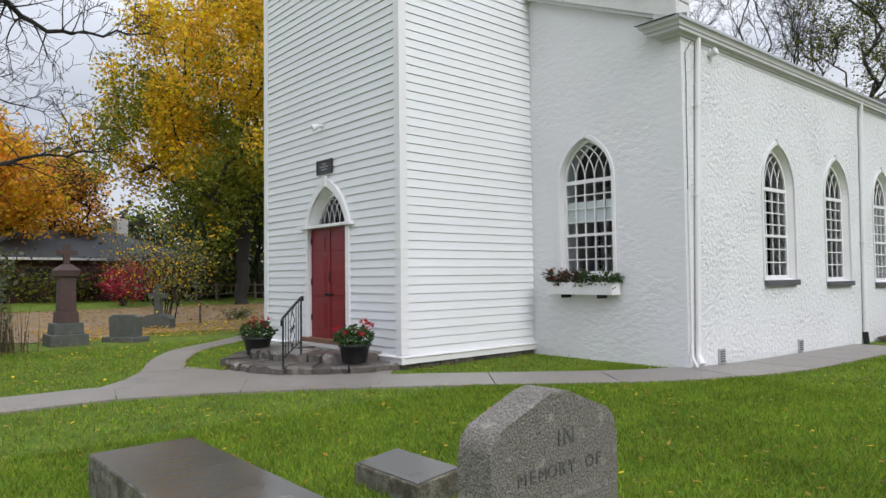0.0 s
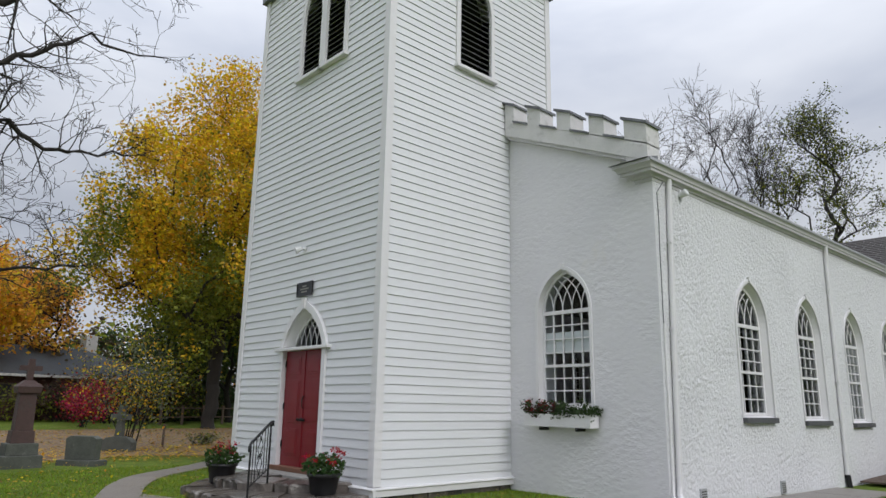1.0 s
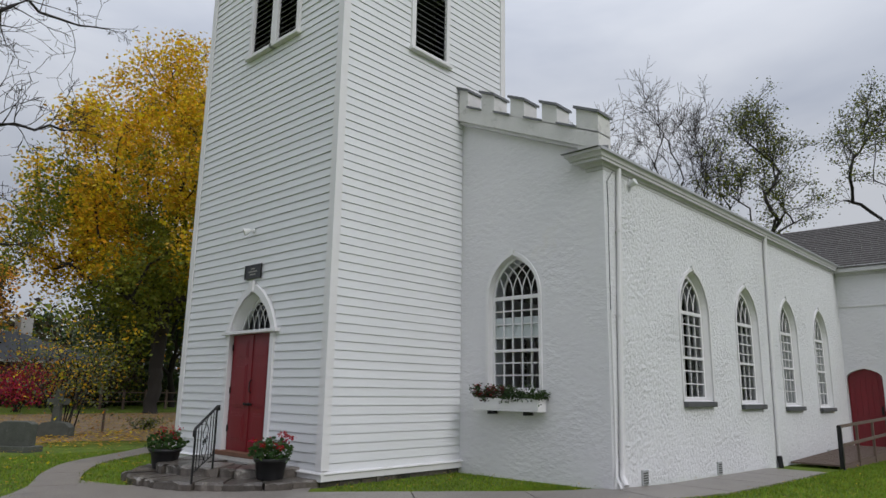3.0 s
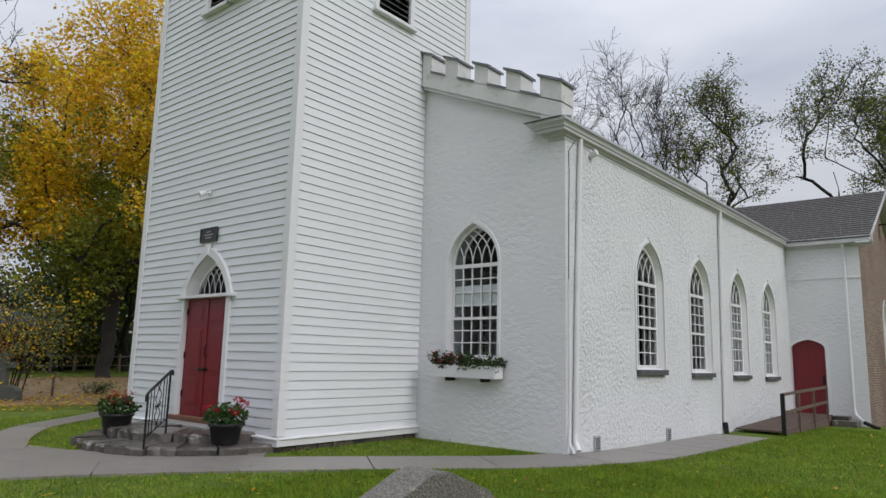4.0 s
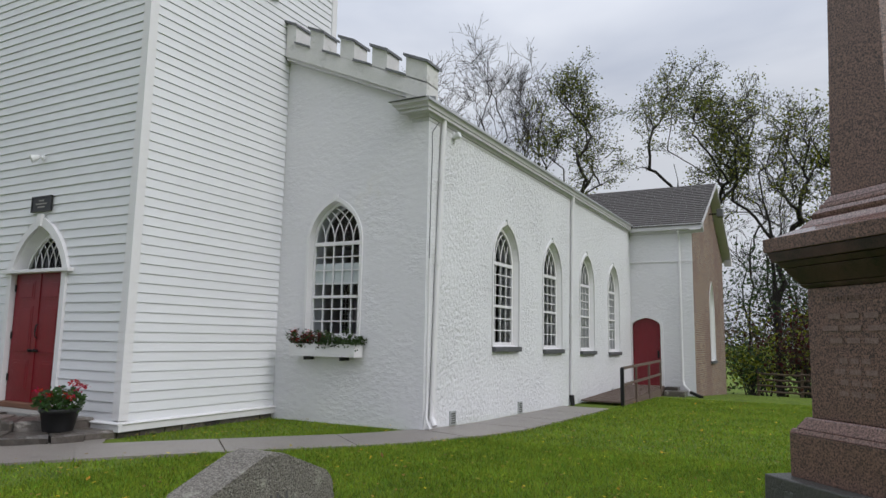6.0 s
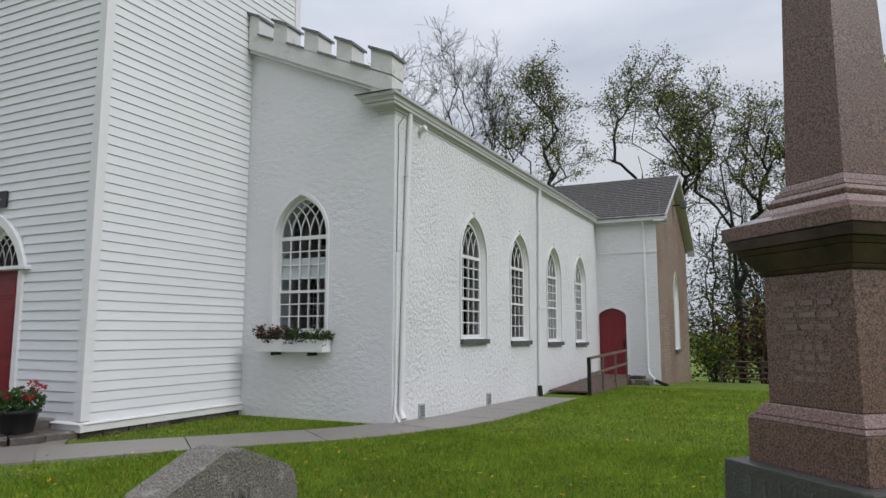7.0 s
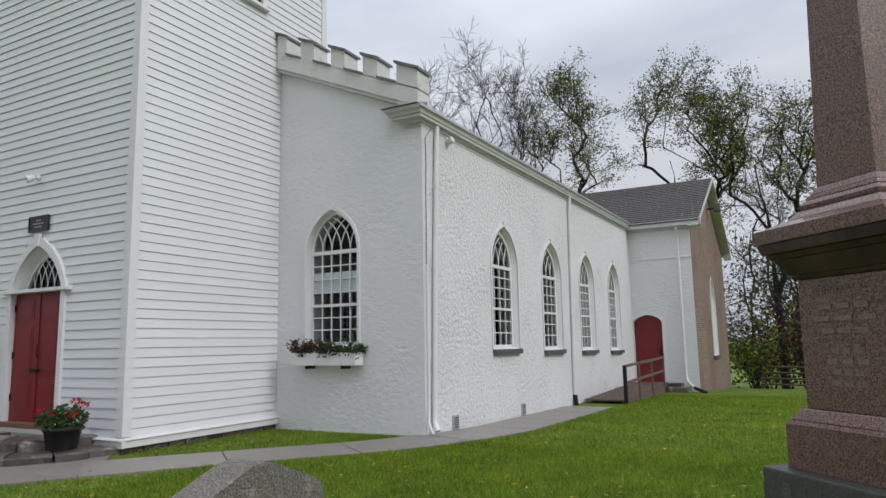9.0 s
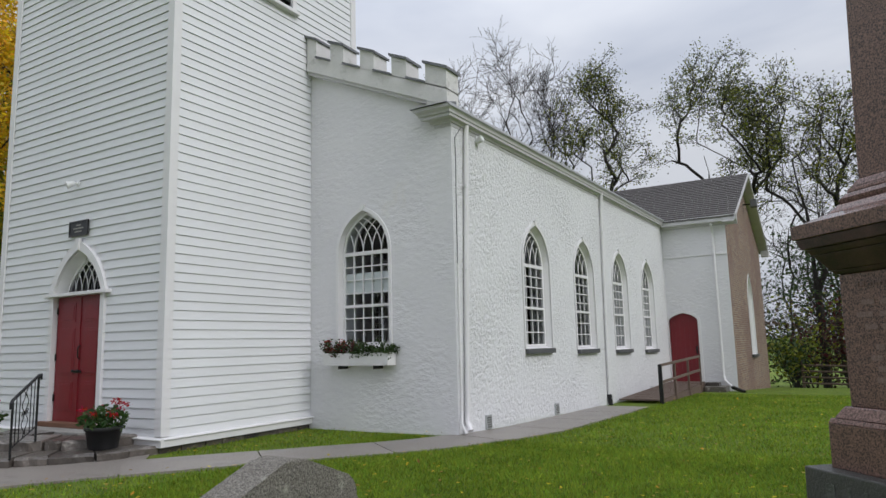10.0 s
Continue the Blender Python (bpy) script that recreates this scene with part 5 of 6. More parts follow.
part("base", prism([(-0.5, -0.05), (0.5, -0.05), (0.5, 0.3), (0.35, 0.42), (0.0, 0.48), (-0.35, 0.42), (-0.5, 0.3)], 0.3, bev=0.015), M["mossy"], g3)
part("cross", prism([(-0.12, 0.45), (0.12, 0.45), (0.09, 0.95), (0.3, 0.95), (0.3, 1.12), (0.09, 1.12), (0.09, 1.35), (-0.09, 1.35), (-0.09, 1.12), (-0.3, 1.12), (-0.3, 0.95), (-0.09, 0.95)], 0.15, m=Matrix.Translation((0, 0.07, 0))), M["mossy"], g3)


# ---- trees ----
def grow(rng, start, direction, length, radius, depth, out, twigs, bend=0.25, fork=(2, 3), shrink=0.72, up=0.12, spread=0.65, min_r=0.006):
    """A limb as a polyline of (point, radius), and its branches in turn."""
    steps_n = max(3, int(length / 0.5)) if depth > 2 else 4
    p, d = Vector(start), Vector(direction).normalized()
    line = [(p.copy(), radius)]
    for i in range(steps_n):
        d = (d + Vector((rng.gauss(0, bend), rng.gauss(0, bend), rng.gauss(0, bend) + up)) * (1.2 / steps_n) ** 0.5 * 0.6).normalized()
        p = p + d * (length / steps_n)
        r = max(min_r, radius * (1 - 0.45 * (i + 1) / steps_n))
        line.append((p.copy(), r))
        if depth > 0 and i > 0 and i < steps_n - 1 and rng.random() < 0.55:
            side = d.cross(Vector((rng.uniform(-1, 1), rng.uniform(-1, 1), rng.uniform(-1, 1)))).normalized()
            grow(rng, p, d * 0.6 + side * spread * 1.3, length * shrink * rng.uniform(0.6, 0.95), r * 0.6, depth - 1, out, twigs, bend, fork, shrink, up, spread, min_r)
    out.append(line)
    if depth == 0:
        twigs.append((line[-1][0], d.copy()))
        twigs.append((line[len(line) // 2][0], d.copy()))
        return
    for k in range(rng.randint(*fork)):
        side = d.cross(Vector((rng.uniform(-1, 1), rng.uniform(-1, 1), rng.uniform(-1, 1)))).normalized()
        grow(rng, p, d + side * spread * rng.uniform(0.5, 1.2), length * shrink * rng.uniform(0.75, 1.15), line[-1][1] * 0.8, depth - 1, out, twigs, bend, fork, shrink, up, spread, min_r)


def limb_mesh(lines, name, mat, parent):
    verts, faces = [], []
    for line in lines:
        sides = 9 if line[0][1] > 0.12 else 5 if line[0][1] > 0.03 else 3
        prev = None
        for i, (p, r) in enumerate(line):
            d = (line[min(i + 1, len(line) - 1)][0] - line[max(i - 1, 0)][0]).normalized()
            u = d.cross(Vector((0.3, 0.9, 0.2))).normalized()
            v = d.cross(u)
            b = len(verts)
            verts += [p + (u * math.cos(k * math.tau / sides) + v * math.sin(k * math.tau / sides)) * r for k in range(sides)]
            if prev is not None:
                faces += [(prev + k, prev + (k + 1) % sides, b + (k + 1) % sides, b + k) for k in range(sides)]
            prev = b
    return raw(name, verts, faces, mat, parent, smooth=True)


def tree(name, label, x, y, height, trunk_r, seed, mats, leaves=0, leaf=0.2, breadth=8.0, first=0.3, bark="bark", clusters=70, clump=0.5, droop=0.0, sink=0.3, split=None, top_heavy=0.0, min_r=0.012, forks=2, wiggle=0.09, lobes=0, steep=0.35, cone=0.0):
    """A tree grown towards points of its crown: each point joins the nearest limb below it, and limbs thicken with what they carry."""
    rng = random.Random(seed)
    t = thing(name, label, "tree", Matrix.Translation((x, y, ground_z(x, y) - sink)))
    h0 = height * first
    pos, par = [Vector((0, 0, 0)), Vector((0, 0, 0.5))], [-1, 0]
    stems = []
    for k in range(forks):
        a = k * math.tau / forks + rng.uniform(-0.5, 0.5)
        stems.append(Vector((math.cos(a), math.sin(a), 0)) * breadth * rng.uniform(0.05, 0.13))
    p, last = Vector((0, 0, 0.5)), 1
    lean = Vector((rng.gauss(0, 0.04), rng.gauss(0, 0.04), 0))
    for k in range(1, 7):
        pos.append(Vector((lean.x * h0 * k / 6, lean.y * h0 * k / 6, 0.5 + (h0 - 0.5) * k / 6)) + Vector((rng.gauss(0, 0.05), rng.gauss(0, 0.05), 0)))
        par.append(last)
        last = len(pos) - 1
    trunk_nodes = len(pos)
    for s in stems:                       # the main stems above the fork
        q, up = pos[last].copy(), last
        for k in range(1, 7):
            q = pos[last] + s * (k / 6) ** 0.8 + Vector((rng.gauss(0, 0.15), rng.gauss(0, 0.15), (height * (0.62 + 0.1 * rng.random()) - h0) * k / 6))
            pos.append(q)
            par.append(up)
            up = len(pos) - 1
    # crown points: in an egg, gathered into lobes with gaps between
    centres = []
    cz, rz, rr = (h0 + height) / 2 + 0.04 * height, (height - h0) / 2 * 0.98, breadth / 2
    hubs = []
    for _ in range(lobes or 9):
        d = Vector((rng.gauss(0, 1), rng.gauss(0, 1), rng.gauss(0.25 + top_heavy, 0.8))).normalized() * rng.uniform(0.55, 0.85)
        wide = 1 - cone * d.z
        hubs.append(Vector((d.x * rr * wide, d.y * rr * wide, cz + d.z * rz)))
    hubs.append(Vector((0, 0, height - rz * 0.2)))
    while len(centres) < clusters:
        hb = hubs[rng.randrange(len(hubs))]
        c = hb + Vector((rng.gauss(0, rr * 0.24), rng.gauss(0, rr * 0.24), rng.gauss(0, rz * 0.17)))
        if ((c.x / rr) ** 2 + (c.y / rr) ** 2) / (1 - cone * max(-1, min(1, (c.z - cz) / rz))) ** 2 + ((c.z - cz) / rz) ** 2 < 1.05:
            centres.append(c)
    centres.sort(key=lambda c: (c - Vector((0, 0, h0))).length)
    lines, tips = [], []
    for c in centres:
        arr = np.array(pos)
        d = arr - np.array(c)
        hor = np.hypot(d[:, 0], d[:, 1])
        cost = np.sqrt((d ** 2).sum(1)) + 1.6 * np.maximum(0, d[:, 2] + steep * hor) + np.where(np.arange(len(pos)) < trunk_nodes - 1, 50.0, 0.0)
        a = int(cost.argmin())
        start, n = pos[a], max(2, int((c - pos[a]).length / 0.55))
        out = (c - start)
        bow = Vector((0, 0, 1)) * out.length * rng.uniform(-0.10, 0.16)
        up = a
        chain = [a]
        for k in range(1, n + 1):
            f = k / n
            q = start + out * f + bow * math.sin(f * math.pi) + (Vector((rng.gauss(0, wiggle), rng.gauss(0, wiggle), rng.gauss(0, wiggle))) if k < n else Vector((0, 0, 0)))
            pos.append(q)
            par.append(up)
            up = len(pos) - 1
            chain.append(up)
        lines.append(chain)
        tips.append(up)
    load = np.zeros(len(pos))
    load[tips] = 1.0
    for k in range(len(pos) - 1, 0, -1):
        load[par[k]] += load[k]
    rad = np.maximum(min_r, trunk_r * (np.maximum(load, 0.3) / max(load[0], 1)) ** 0.55)
    trunk_line = [(pos[k], float(rad[k])) for k in range(trunk_nodes)]
    trunk_line[0] = (pos[0], trunk_r * 1.45)
    limb_mesh([trunk_line], "trunk", M[bark], t)
    drawn = [[(pos[k], float(rad[k] if n else min(rad[k], rad[ch[1]] * 1.25))) for n, k in enumerate(ch)] for ch in lines]
    for k in range(forks):
        ids = [trunk_nodes - 1] + list(range(trunk_nodes + 6 * k, trunk_nodes + 6 * k + 6))
        drawn.append([(pos[n], float(rad[n])) for n in ids])
    twigs = []
    for tp in tips:
        for _ in range(4 if leaves else 6):
            grow(rng, pos[tp] - (pos[tp] - pos[par[tp]]) * rng.random() * 1.5, (pos[tp] - pos[par[tp]]).normalized() * 0.8 + Vector((rng.gauss(0, 0.6), rng.gauss(0, 0.6), rng.gauss(0.15, 0.5))), rng.uniform(0.5, 1.1) * (0.8 if leaves else 1.15), min_r * 0.8, 1, drawn, twigs, bend=0.3, up=0.06, min_r=min_r * 0.55)
    tagged(limb_mesh(drawn, "branching", M[bark], t), kind="stuff")
    if leaves:
        crowns = [([], []) for _ in mats]
        for _ in range(leaves):
            p, d = twigs[rng.randrange(len(twigs))]
            q = p + Vector((rng.gauss(0, clump), rng.gauss(0, clump), rng.gauss(0, clump * 0.6) - droop * abs(rng.gauss(0, 1))))
            if split:
                k = 0 if (q.z - h0) / (height - h0) + noise.noise(q * 0.35) * 0.75 > split else 1
            else:
                k = rng.randrange(len(mats))
            add_leaf(rng, crowns[k][0], crowns[k][1], q, leaf * rng.uniform(0.6, 1.4))
        for (v, f), m in zip(crowns, mats):
            if f:
                raw("crown", v, f, M[m], t)
    return t


def shrub(name, label, x, y, w, h, seed, mats, count, leaf, stems=14, bark="bark", category="shrub", low=0.1):
    rng = random.Random(seed)
    t = thing(name, label, category, Matrix.Translation((x, y, ground_z(x, y) - 0.05)))
    lines, twigs = [], []
    for k in range(stems):
        a = rng.uniform(0, math.tau)
        grow(rng, (rng.uniform(-0.1, 0.1) * w, rng.uniform(-0.1, 0.1) * w, 0), Vector((math.cos(a) * 0.5 * w / h, math.sin(a) * 0.5 * w / h, 1)), h * rng.uniform(0.45, 0.65), 0.018 * h ** 0.5, 2, lines, twigs, spread=0.5, min_r=0.005)
    tagged(limb_mesh(lines, "stem", M[bark], t), kind="stuff")
    crowns = [([], []) for _ in mats]
    for _ in range(count):
        p, d = twigs[rng.randrange(len(twigs))]
        q = p + Vector((rng.gauss(0, 0.14 * w), rng.gauss(0, 0.14 * w), rng.gauss(0, 0.12 * h)))
        if q.z < low * h:
            continue
        k = rng.randrange(len(mats))
        add_leaf(rng, crowns[k][0], crowns[k][1], q, leaf * rng.uniform(0.6, 1.4))
    for (v, f), m in zip(crowns, mats):
        raw("foliage", v, f, M[m], t)
    return t


# the golden tree behind the tower, and the garden beyond
tree("golden_tree", "large autumn tree with golden and green leaves", -26.2, 9.1, 21.2, 0.34, 11, ("yellow", "olive"), 110000, 0.19, 14.6, 0.12, "bark", 280, 0.40, 0.8, split=0.36, forks=3, lobes=34, top_heavy=-0.3, cone=0.45)
tree("golden_tree", "rounded orange autumn maple", -38.5, -2.0, 11.2, 0.2, 23, ("orange", "yellow", "orange"), 20000, 0.26, 9.0, 0.18, clusters=70, clump=0.5, lobes=14)
tree("maple", "orange autumn maple half bare", -44, 3.6, 10.0, 0.2, 29, ("orange", "orange", "brownleaf"), 12000, 0.26, 7.5, 0.2, clusters=50, clump=0.5)
tree("bare_tree", "leafless grey tree behind the maples", -45, 1.6, 11, 0.16, 37, (), 0, 0, 5.5, 0.2, "greybark", 60, min_r=0.02)
tree("green_tree", "dark green tree behind the maples", -50, 0.4, 9.0, 0.25, 31, ("darkgreen", "olive"), 9000, 0.35, 5.5, 0.15, clusters=50, clump=0.6)
tree("green_tree", "yellow-green tree behind the trunk", -33, 13.5, 10, 0.2, 41, ("darkgreen", "olive", "green"), 16000, 0.28, 9.5, 0.15, clusters=60, clump=0.6, lobes=14)
tree("green_tree", "green tree at the end of the garden", -42, 16, 12, 0.25, 43, ("darkgreen", "green"), 16000, 0.32, 11, 0.12, clusters=60, clump=0.7, lobes=14)


def overhanging_tree():
    """A bare tree beside the lawn whose dark limbs reach over it."""
    rng = random.Random(21)
    t = thing("bare_tree", "large leafless tree with dark spreading limbs", "tree", Matrix.Translation((-4.2, -9.6, ground_z(-4, -9.6) - 0.2)))
    lines, twigs = [[(Vector((0.0, 0.0, 0.0)), 0.5), (Vector((0.05, 0.0, 0.6)), 0.38), (Vector((0.1, 0.1, 2.2)), 0.33), (Vector((0.15, 0.3, 4.5)), 0.29), (Vector((0.3, 0.6, 7.0)), 0.22), (Vector((0.4, 1.2, 9.5)), 0.14), (Vector((0.6, 2.0, 11.5)), 0.07)]], []
    org = Vector((-4.2, -9.6, -0.2))
    limbs = [[(-4.1, -9.3, 2.6), (-3.5, -7.2, 2.7), (-2.96, -5.45, 3.24), (-2.82, -4.6, 3.50), (-2.68, -3.95, 3.52)],
             [(-4.05, -9.2, 4.0), (-3.5, -7.4, 5.3), (-2.95, -5.5, 5.72), (-2.90, -4.95, 5.62), (-2.84, -4.55, 5.42), (-2.66, -3.9, 5.52), (-2.56, -3.4, 5.62)],
             [(-3.95, -9.0, 5.5), (-3.4, -7.0, 6.3), (-2.95, -5.5, 6.65), (-2.74, -4.35, 7.45), (-2.60, -3.8, 7.35), (-2.46, -3.2, 7.40)],
             [(-3.9, -9.0, 6.6), (-3.3, -6.8, 7.3), (-2.92, -5.35, 7.85), (-2.87, -4.95, 8.75), (-2.65, -3.95, 9.3), (-2.3, -2.9, 9.65)],
             [(-4.1, -9.3, 3.2), (-3.6, -7.0, 4.2), (-3.0, -5.7, 4.35), (-2.85, -5.0, 4.15), (-2.8, -4.6, 4.25)]]
    for n, pts in enumerate(limbs):
        r0 = (0.095, 0.115, 0.10, 0.14, 0.045)[n]
        fine = smooth_line(pts, 0.18)
        line = [(q - org + Vector((rng.gauss(0, 0.03), rng.gauss(0, 0.03), rng.gauss(0, 0.035))), r0 * (1 - 0.88 * i / len(fine))) for i, q in enumerate(fine)]
        lines.append(line)
        for i in range(5, len(line)):
            for _ in range(3):
                if rng.random() < 0.6:
                    d = (line[i][0] - line[i - 1][0]).normalized()
                    side = Vector((rng.gauss(0, 0.5), rng.gauss(0, 0.7), rng.gauss(0, 1.0))).normalized()
                    grow(rng, line[i][0], d * 0.6 + side * 0.9, rng.uniform(0.3, 0.75), line[i][1] * 0.4, 2, lines, twigs, bend=0.5, shrink=0.62, up=0.03, spread=0.7, min_r=0.0045)
        grow(rng, line[-1][0], line[-1][0] - line[-3][0], 0.3, line[-1][1], 2, lines, twigs, bend=0.4, shrink=0.65, up=0.03, spread=0.7, min_r=0.0045)
    limb_mesh(lines[:1], "trunk", M["bark"], t)
    tagged(limb_mesh(lines[1:], "branching", M["bark"], t), kind="stuff")


overhanging_tree()
shrub("crimson_shrub", "crimson burning bush on the far lawn", -28.5, 3.6, 2.4, 1.8, 3, ("crimson",), 2200, 0.12)
shrub("young_tree", "thin young tree with sparse yellow-green leaves", -14.1, 0.95, 1.9, 2.7, 6, ("sage", "olive", "yellow", "sage"), 2600, 0.09, stems=8, category="tree")
shrub("garden_shrub", "brown autumn shrub by the house", -33, 6.2, 4, 2.2, 9, ("brownleaf", "orange"), 1800, 0.16)
shrub("garden_shrub", "rusty autumn shrub by the house", -36, 1.8, 5, 1.8, 10, ("brownleaf", "olive"), 1800, 0.18)
shrub("garden_shrub", "rusty shrub against the brick house", -35.5, 4.4, 4.4, 2.1, 21, ("brownleaf", "rust", "brownleaf"), 2600, 0.17)
shrub("garden_shrub", "brown and olive shrub against the brick house", -36.5, -0.6, 4.2, 2.3, 22, ("brownleaf", "olive"), 2400, 0.17)
shrub("garden_shrub", "brown shrub at the end of the brick house", -36.2, 7.6, 4.4, 2.6, 24, ("brownleaf", "orange", "brownleaf"), 2600, 0.17)
shrub("garden_shrub", "mixed green shrub by the fence", -33.0, 9.0, 4.5, 2.4, 12, ("olive", "brownleaf"), 2400, 0.18)
shrub("garden_shrub", "dark green shrub by the fence", -36.0, 12.5, 6, 2.6, 13, ("darkgreen", "green"), 3000, 0.2)
shrub("garden_shrub", "low yellowing shrub near the path", -15.2, 3.9, 1.3, 0.5, 15, ("olive", "sage"), 500, 0.07)
shrub("reed_clump", "tall dry reeds and grey-green leaves", -8.3, -5.5, 1.6, 1.7, 16, ("sage", "darkgreen", "sage"), 2600, 0.11, stems=20)
shrub("reed_clump", "tall grey-green shrub at the lawn's edge", -9.9, -5.9, 2.0, 2.1, 17, ("sage", "sage", "brownleaf"), 2600, 0.12, stems=20)
rng = random.Random(5)
V, F = [], []
for k in range(420):
    x, y = rng.gauss(-8.4, 0.4), rng.gauss(-4.9, 0.4)
    h, a, w = rng.uniform(0.6, 1.5), rng.uniform(0, math.tau), 0.012
    z, dx, dy = ground_z(x, y), rng.gauss(0, 0.12), rng.gauss(0, 0.12)
    b = len(V)
    V += [(x - w * math.cos(a), y - w * math.sin(a), z), (x + w * math.cos(a), y + w * math.sin(a), z), (x + dx, y + dy, z + h)]
    F.append((b, b + 1, b + 2))
tagged(raw("dry_reeds", V, F, M["reed"]), "stand of dry tan reed stalks", "reeds", kind="stuff")

def far_woods(name, label, points, height, count, size, mats, seed):
    """A far belt of mixed bushes and trees along a line, too far off to tell apart."""
    rng = random.Random(seed)
    t = thing(name, label, "woods", kind="stuff")
    line = smooth_line(points, 0.4)
    crowns = [([], []) for _ in mats]
    for _ in range(count):
        p = line[rng.randrange(len(line))]
        top = height * (0.62 + 0.38 * noise.noise((p.x * 0.16, p.y * 0.16, seed)) + 0.2 * noise.noise((p.x * 0.6, p.y * 0.6, seed)))
        q = Vector((p.x + rng.gauss(0, 1.2), p.y + rng.gauss(0, 1.2), ground_z(p.x, p.y) + abs(top) * rng.random() ** 0.8))
        k = int((noise.noise((q.x * 0.25, q.y * 0.25, q.z * 0.3 + seed)) + 0.5) * len(mats) + rng.uniform(-0.4, 0.4)) % len(mats)
        add_leaf(rng, crowns[k][0], crowns[k][1], q, size * rng.uniform(0.5, 1.5))
    for (v, f), m in zip(crowns, mats):
        tagged(raw("foliage", v, f, M[m], t), kind="stuff")


far_woods("far_woods", "far belt of brown and green autumn trees", [(-60, -14), (-62, 0), (-60, 14), (-52, 26), (-44, 36)], 11, 24000, 0.55, ("brownleaf", "darkgreen", "olive", "brownleaf", "orange"), 3)
far_woods("far_woods", "dark hedge behind the garden fence", [(-36, 9), (-37, 15), (-35, 22)], 4.5, 6000, 0.3, ("darkgreen", "brownleaf", "darkgreen"), 5)
far_woods("far_woods", "thin undergrowth of the wood behind the church", [(2, 44), (9, 43), (16, 41), (24, 38)], 7, 5000, 0.3, ("brownleaf", "darkgreen", "brownleaf", "olive"), 7)
# added mostly out of view, so the long wall's panes reflect dark foliage, not sky
far_woods("far_woods", "added brown wood, mostly unseen, for the side windows to reflect", [(14, 38), (19, 34), (25, 29), (31, 20), (34, 8)], 13, 14000, 0.5, ("brownleaf", "darkgreen", "brownleaf"), 9)

house = thing("house", "low brick bungalow with a blue-grey hip roof", "house", pose(-42, 4.2, ground_z(-42, 4), 0, 0, 12))
part("wall", box(-4, 4, -6.5, 6.5, -0.5, 2.6), M["housebrick"], house)
bm = bmesh.new()
q = [bm.verts.new(c) for c in ((-4.6, -7.1, 2.6), (4.6, -7.1, 2.6), (4.6, 7.1, 2.6), (-4.6, 7.1, 2.6), (0, -3.0, 4.6), (0, 3.0, 4.6))]
for f in ((0, 1, 4), (1, 2, 5, 4), (2, 3, 5), (3, 0, 4, 5), (3, 2, 1, 0)):
    bm.faces.new([q[i] for i in f])
part("roof", bm, M["houseroof"], house)
part("fascia", box(4.55, 4.65, -7.1, 7.1, 2.48, 2.62), M["parapet"], house)
for y in (-4.5, -1.0, 3.0):
    w = part("window", box(3.98, 4.05, y, y + 1.6, 1.0, 2.1), M["oldwood"], house)
    part("pane", box(4.05, 4.06, y + 0.1, y + 1.5, 1.1, 2.0), M["dark"], w)
part("chimney", box(-1.0, -0.2, 3.2, 4.0, 3.5, 5.6), M["parapet"], house)
house2 = thing("house", "pale gabled house behind the bungalow", "house", pose(-58, 14.0, ground_z(-58, 14) - 1.2, 0, 0, 12))
part("wall", prism([(-4, -0.5), (4, -0.5), (4, 3.2), (0, 5.8), (-4, 3.2)], 9, m=Matrix.Rotation(radians(90), 4, "Z")), M["parapet"], house2)
for s in (1, -1):
    part("roof", prism([(0, 5.85), (s * 4.5, 2.95), (s * 4.5, 3.1), (0, 6.0)], 9.6, m=Matrix.Translation((0.3, 0, 0)) @ Matrix.Rotation(radians(90), 4, "Z")), M["houseroof"], house2)
part("window", box(0.0, 0.06, -1.0, 1.0, 1.0, 2.4), M["dark"], house2)
fence = thing("garden_fence", "low dark post and rail fence along the garden", "fence")
for k in range(14):
    x, y = -30.5 - k * 0.15, 7.0 + k * 1.3
    part("post", box(x - 0.06, x + 0.06, y - 0.06, y + 0.06, ground_z(x, y) - 0.1, ground_z(x, y) + 1.1), M["oldwood"], fence)
    if k < 13:
        for z in (0.45, 0.95):
            part("rail", tube([(x, y, ground_z(x, y) + z), (x - 0.15, y + 1.3, ground_z(x, y) + z)], 0.035, 5), M["oldwood"], fence)
stake = solid("stake", tube([(-14.7, 2.35, 0.0), (-14.7, 2.35, 0.75)], 0.04, 7), M["oldwood"], "thin wooden stake in the leaf bed", "stake")

# trees behind the nave and the transept
tree("bare_tree", "leafless tree with fine branches behind the nave", -10.2, 33.6, 22.0, 0.24, 61, (), 0, 0, 11.5, 0.34, clusters=190, steep=1.5, wiggle=0.04, min_r=0.02, forks=4, lobes=20)
tree("bare_tree", "slender leafless tree behind the nave", -13.4, 33.0, 18.0, 0.10, 67, (), 0, 0, 3.0, 0.5, clusters=30, min_r=0.018)
tree("locust_tree", "locust tree with thin dull green leaves", -3.5, 33.4, 19.4, 0.17, 71, ("green", "green", "olive"), 12000, 0.13, 6.6, 0.36, clusters=95, clump=0.26, steep=1.0, wiggle=0.05, forks=2, lobes=11, min_r=0.02)
tree("locust_tree", "tall locust tree with open olive crown", 3.4, 35.0, 20.0, 0.2, 73, ("green", "olive", "green"), 13000, 0.13, 8.2, 0.36, clusters=105, clump=0.26, steep=0.9, wiggle=0.05, forks=2, lobes=12, top_heavy=0.35, min_r=0.02)
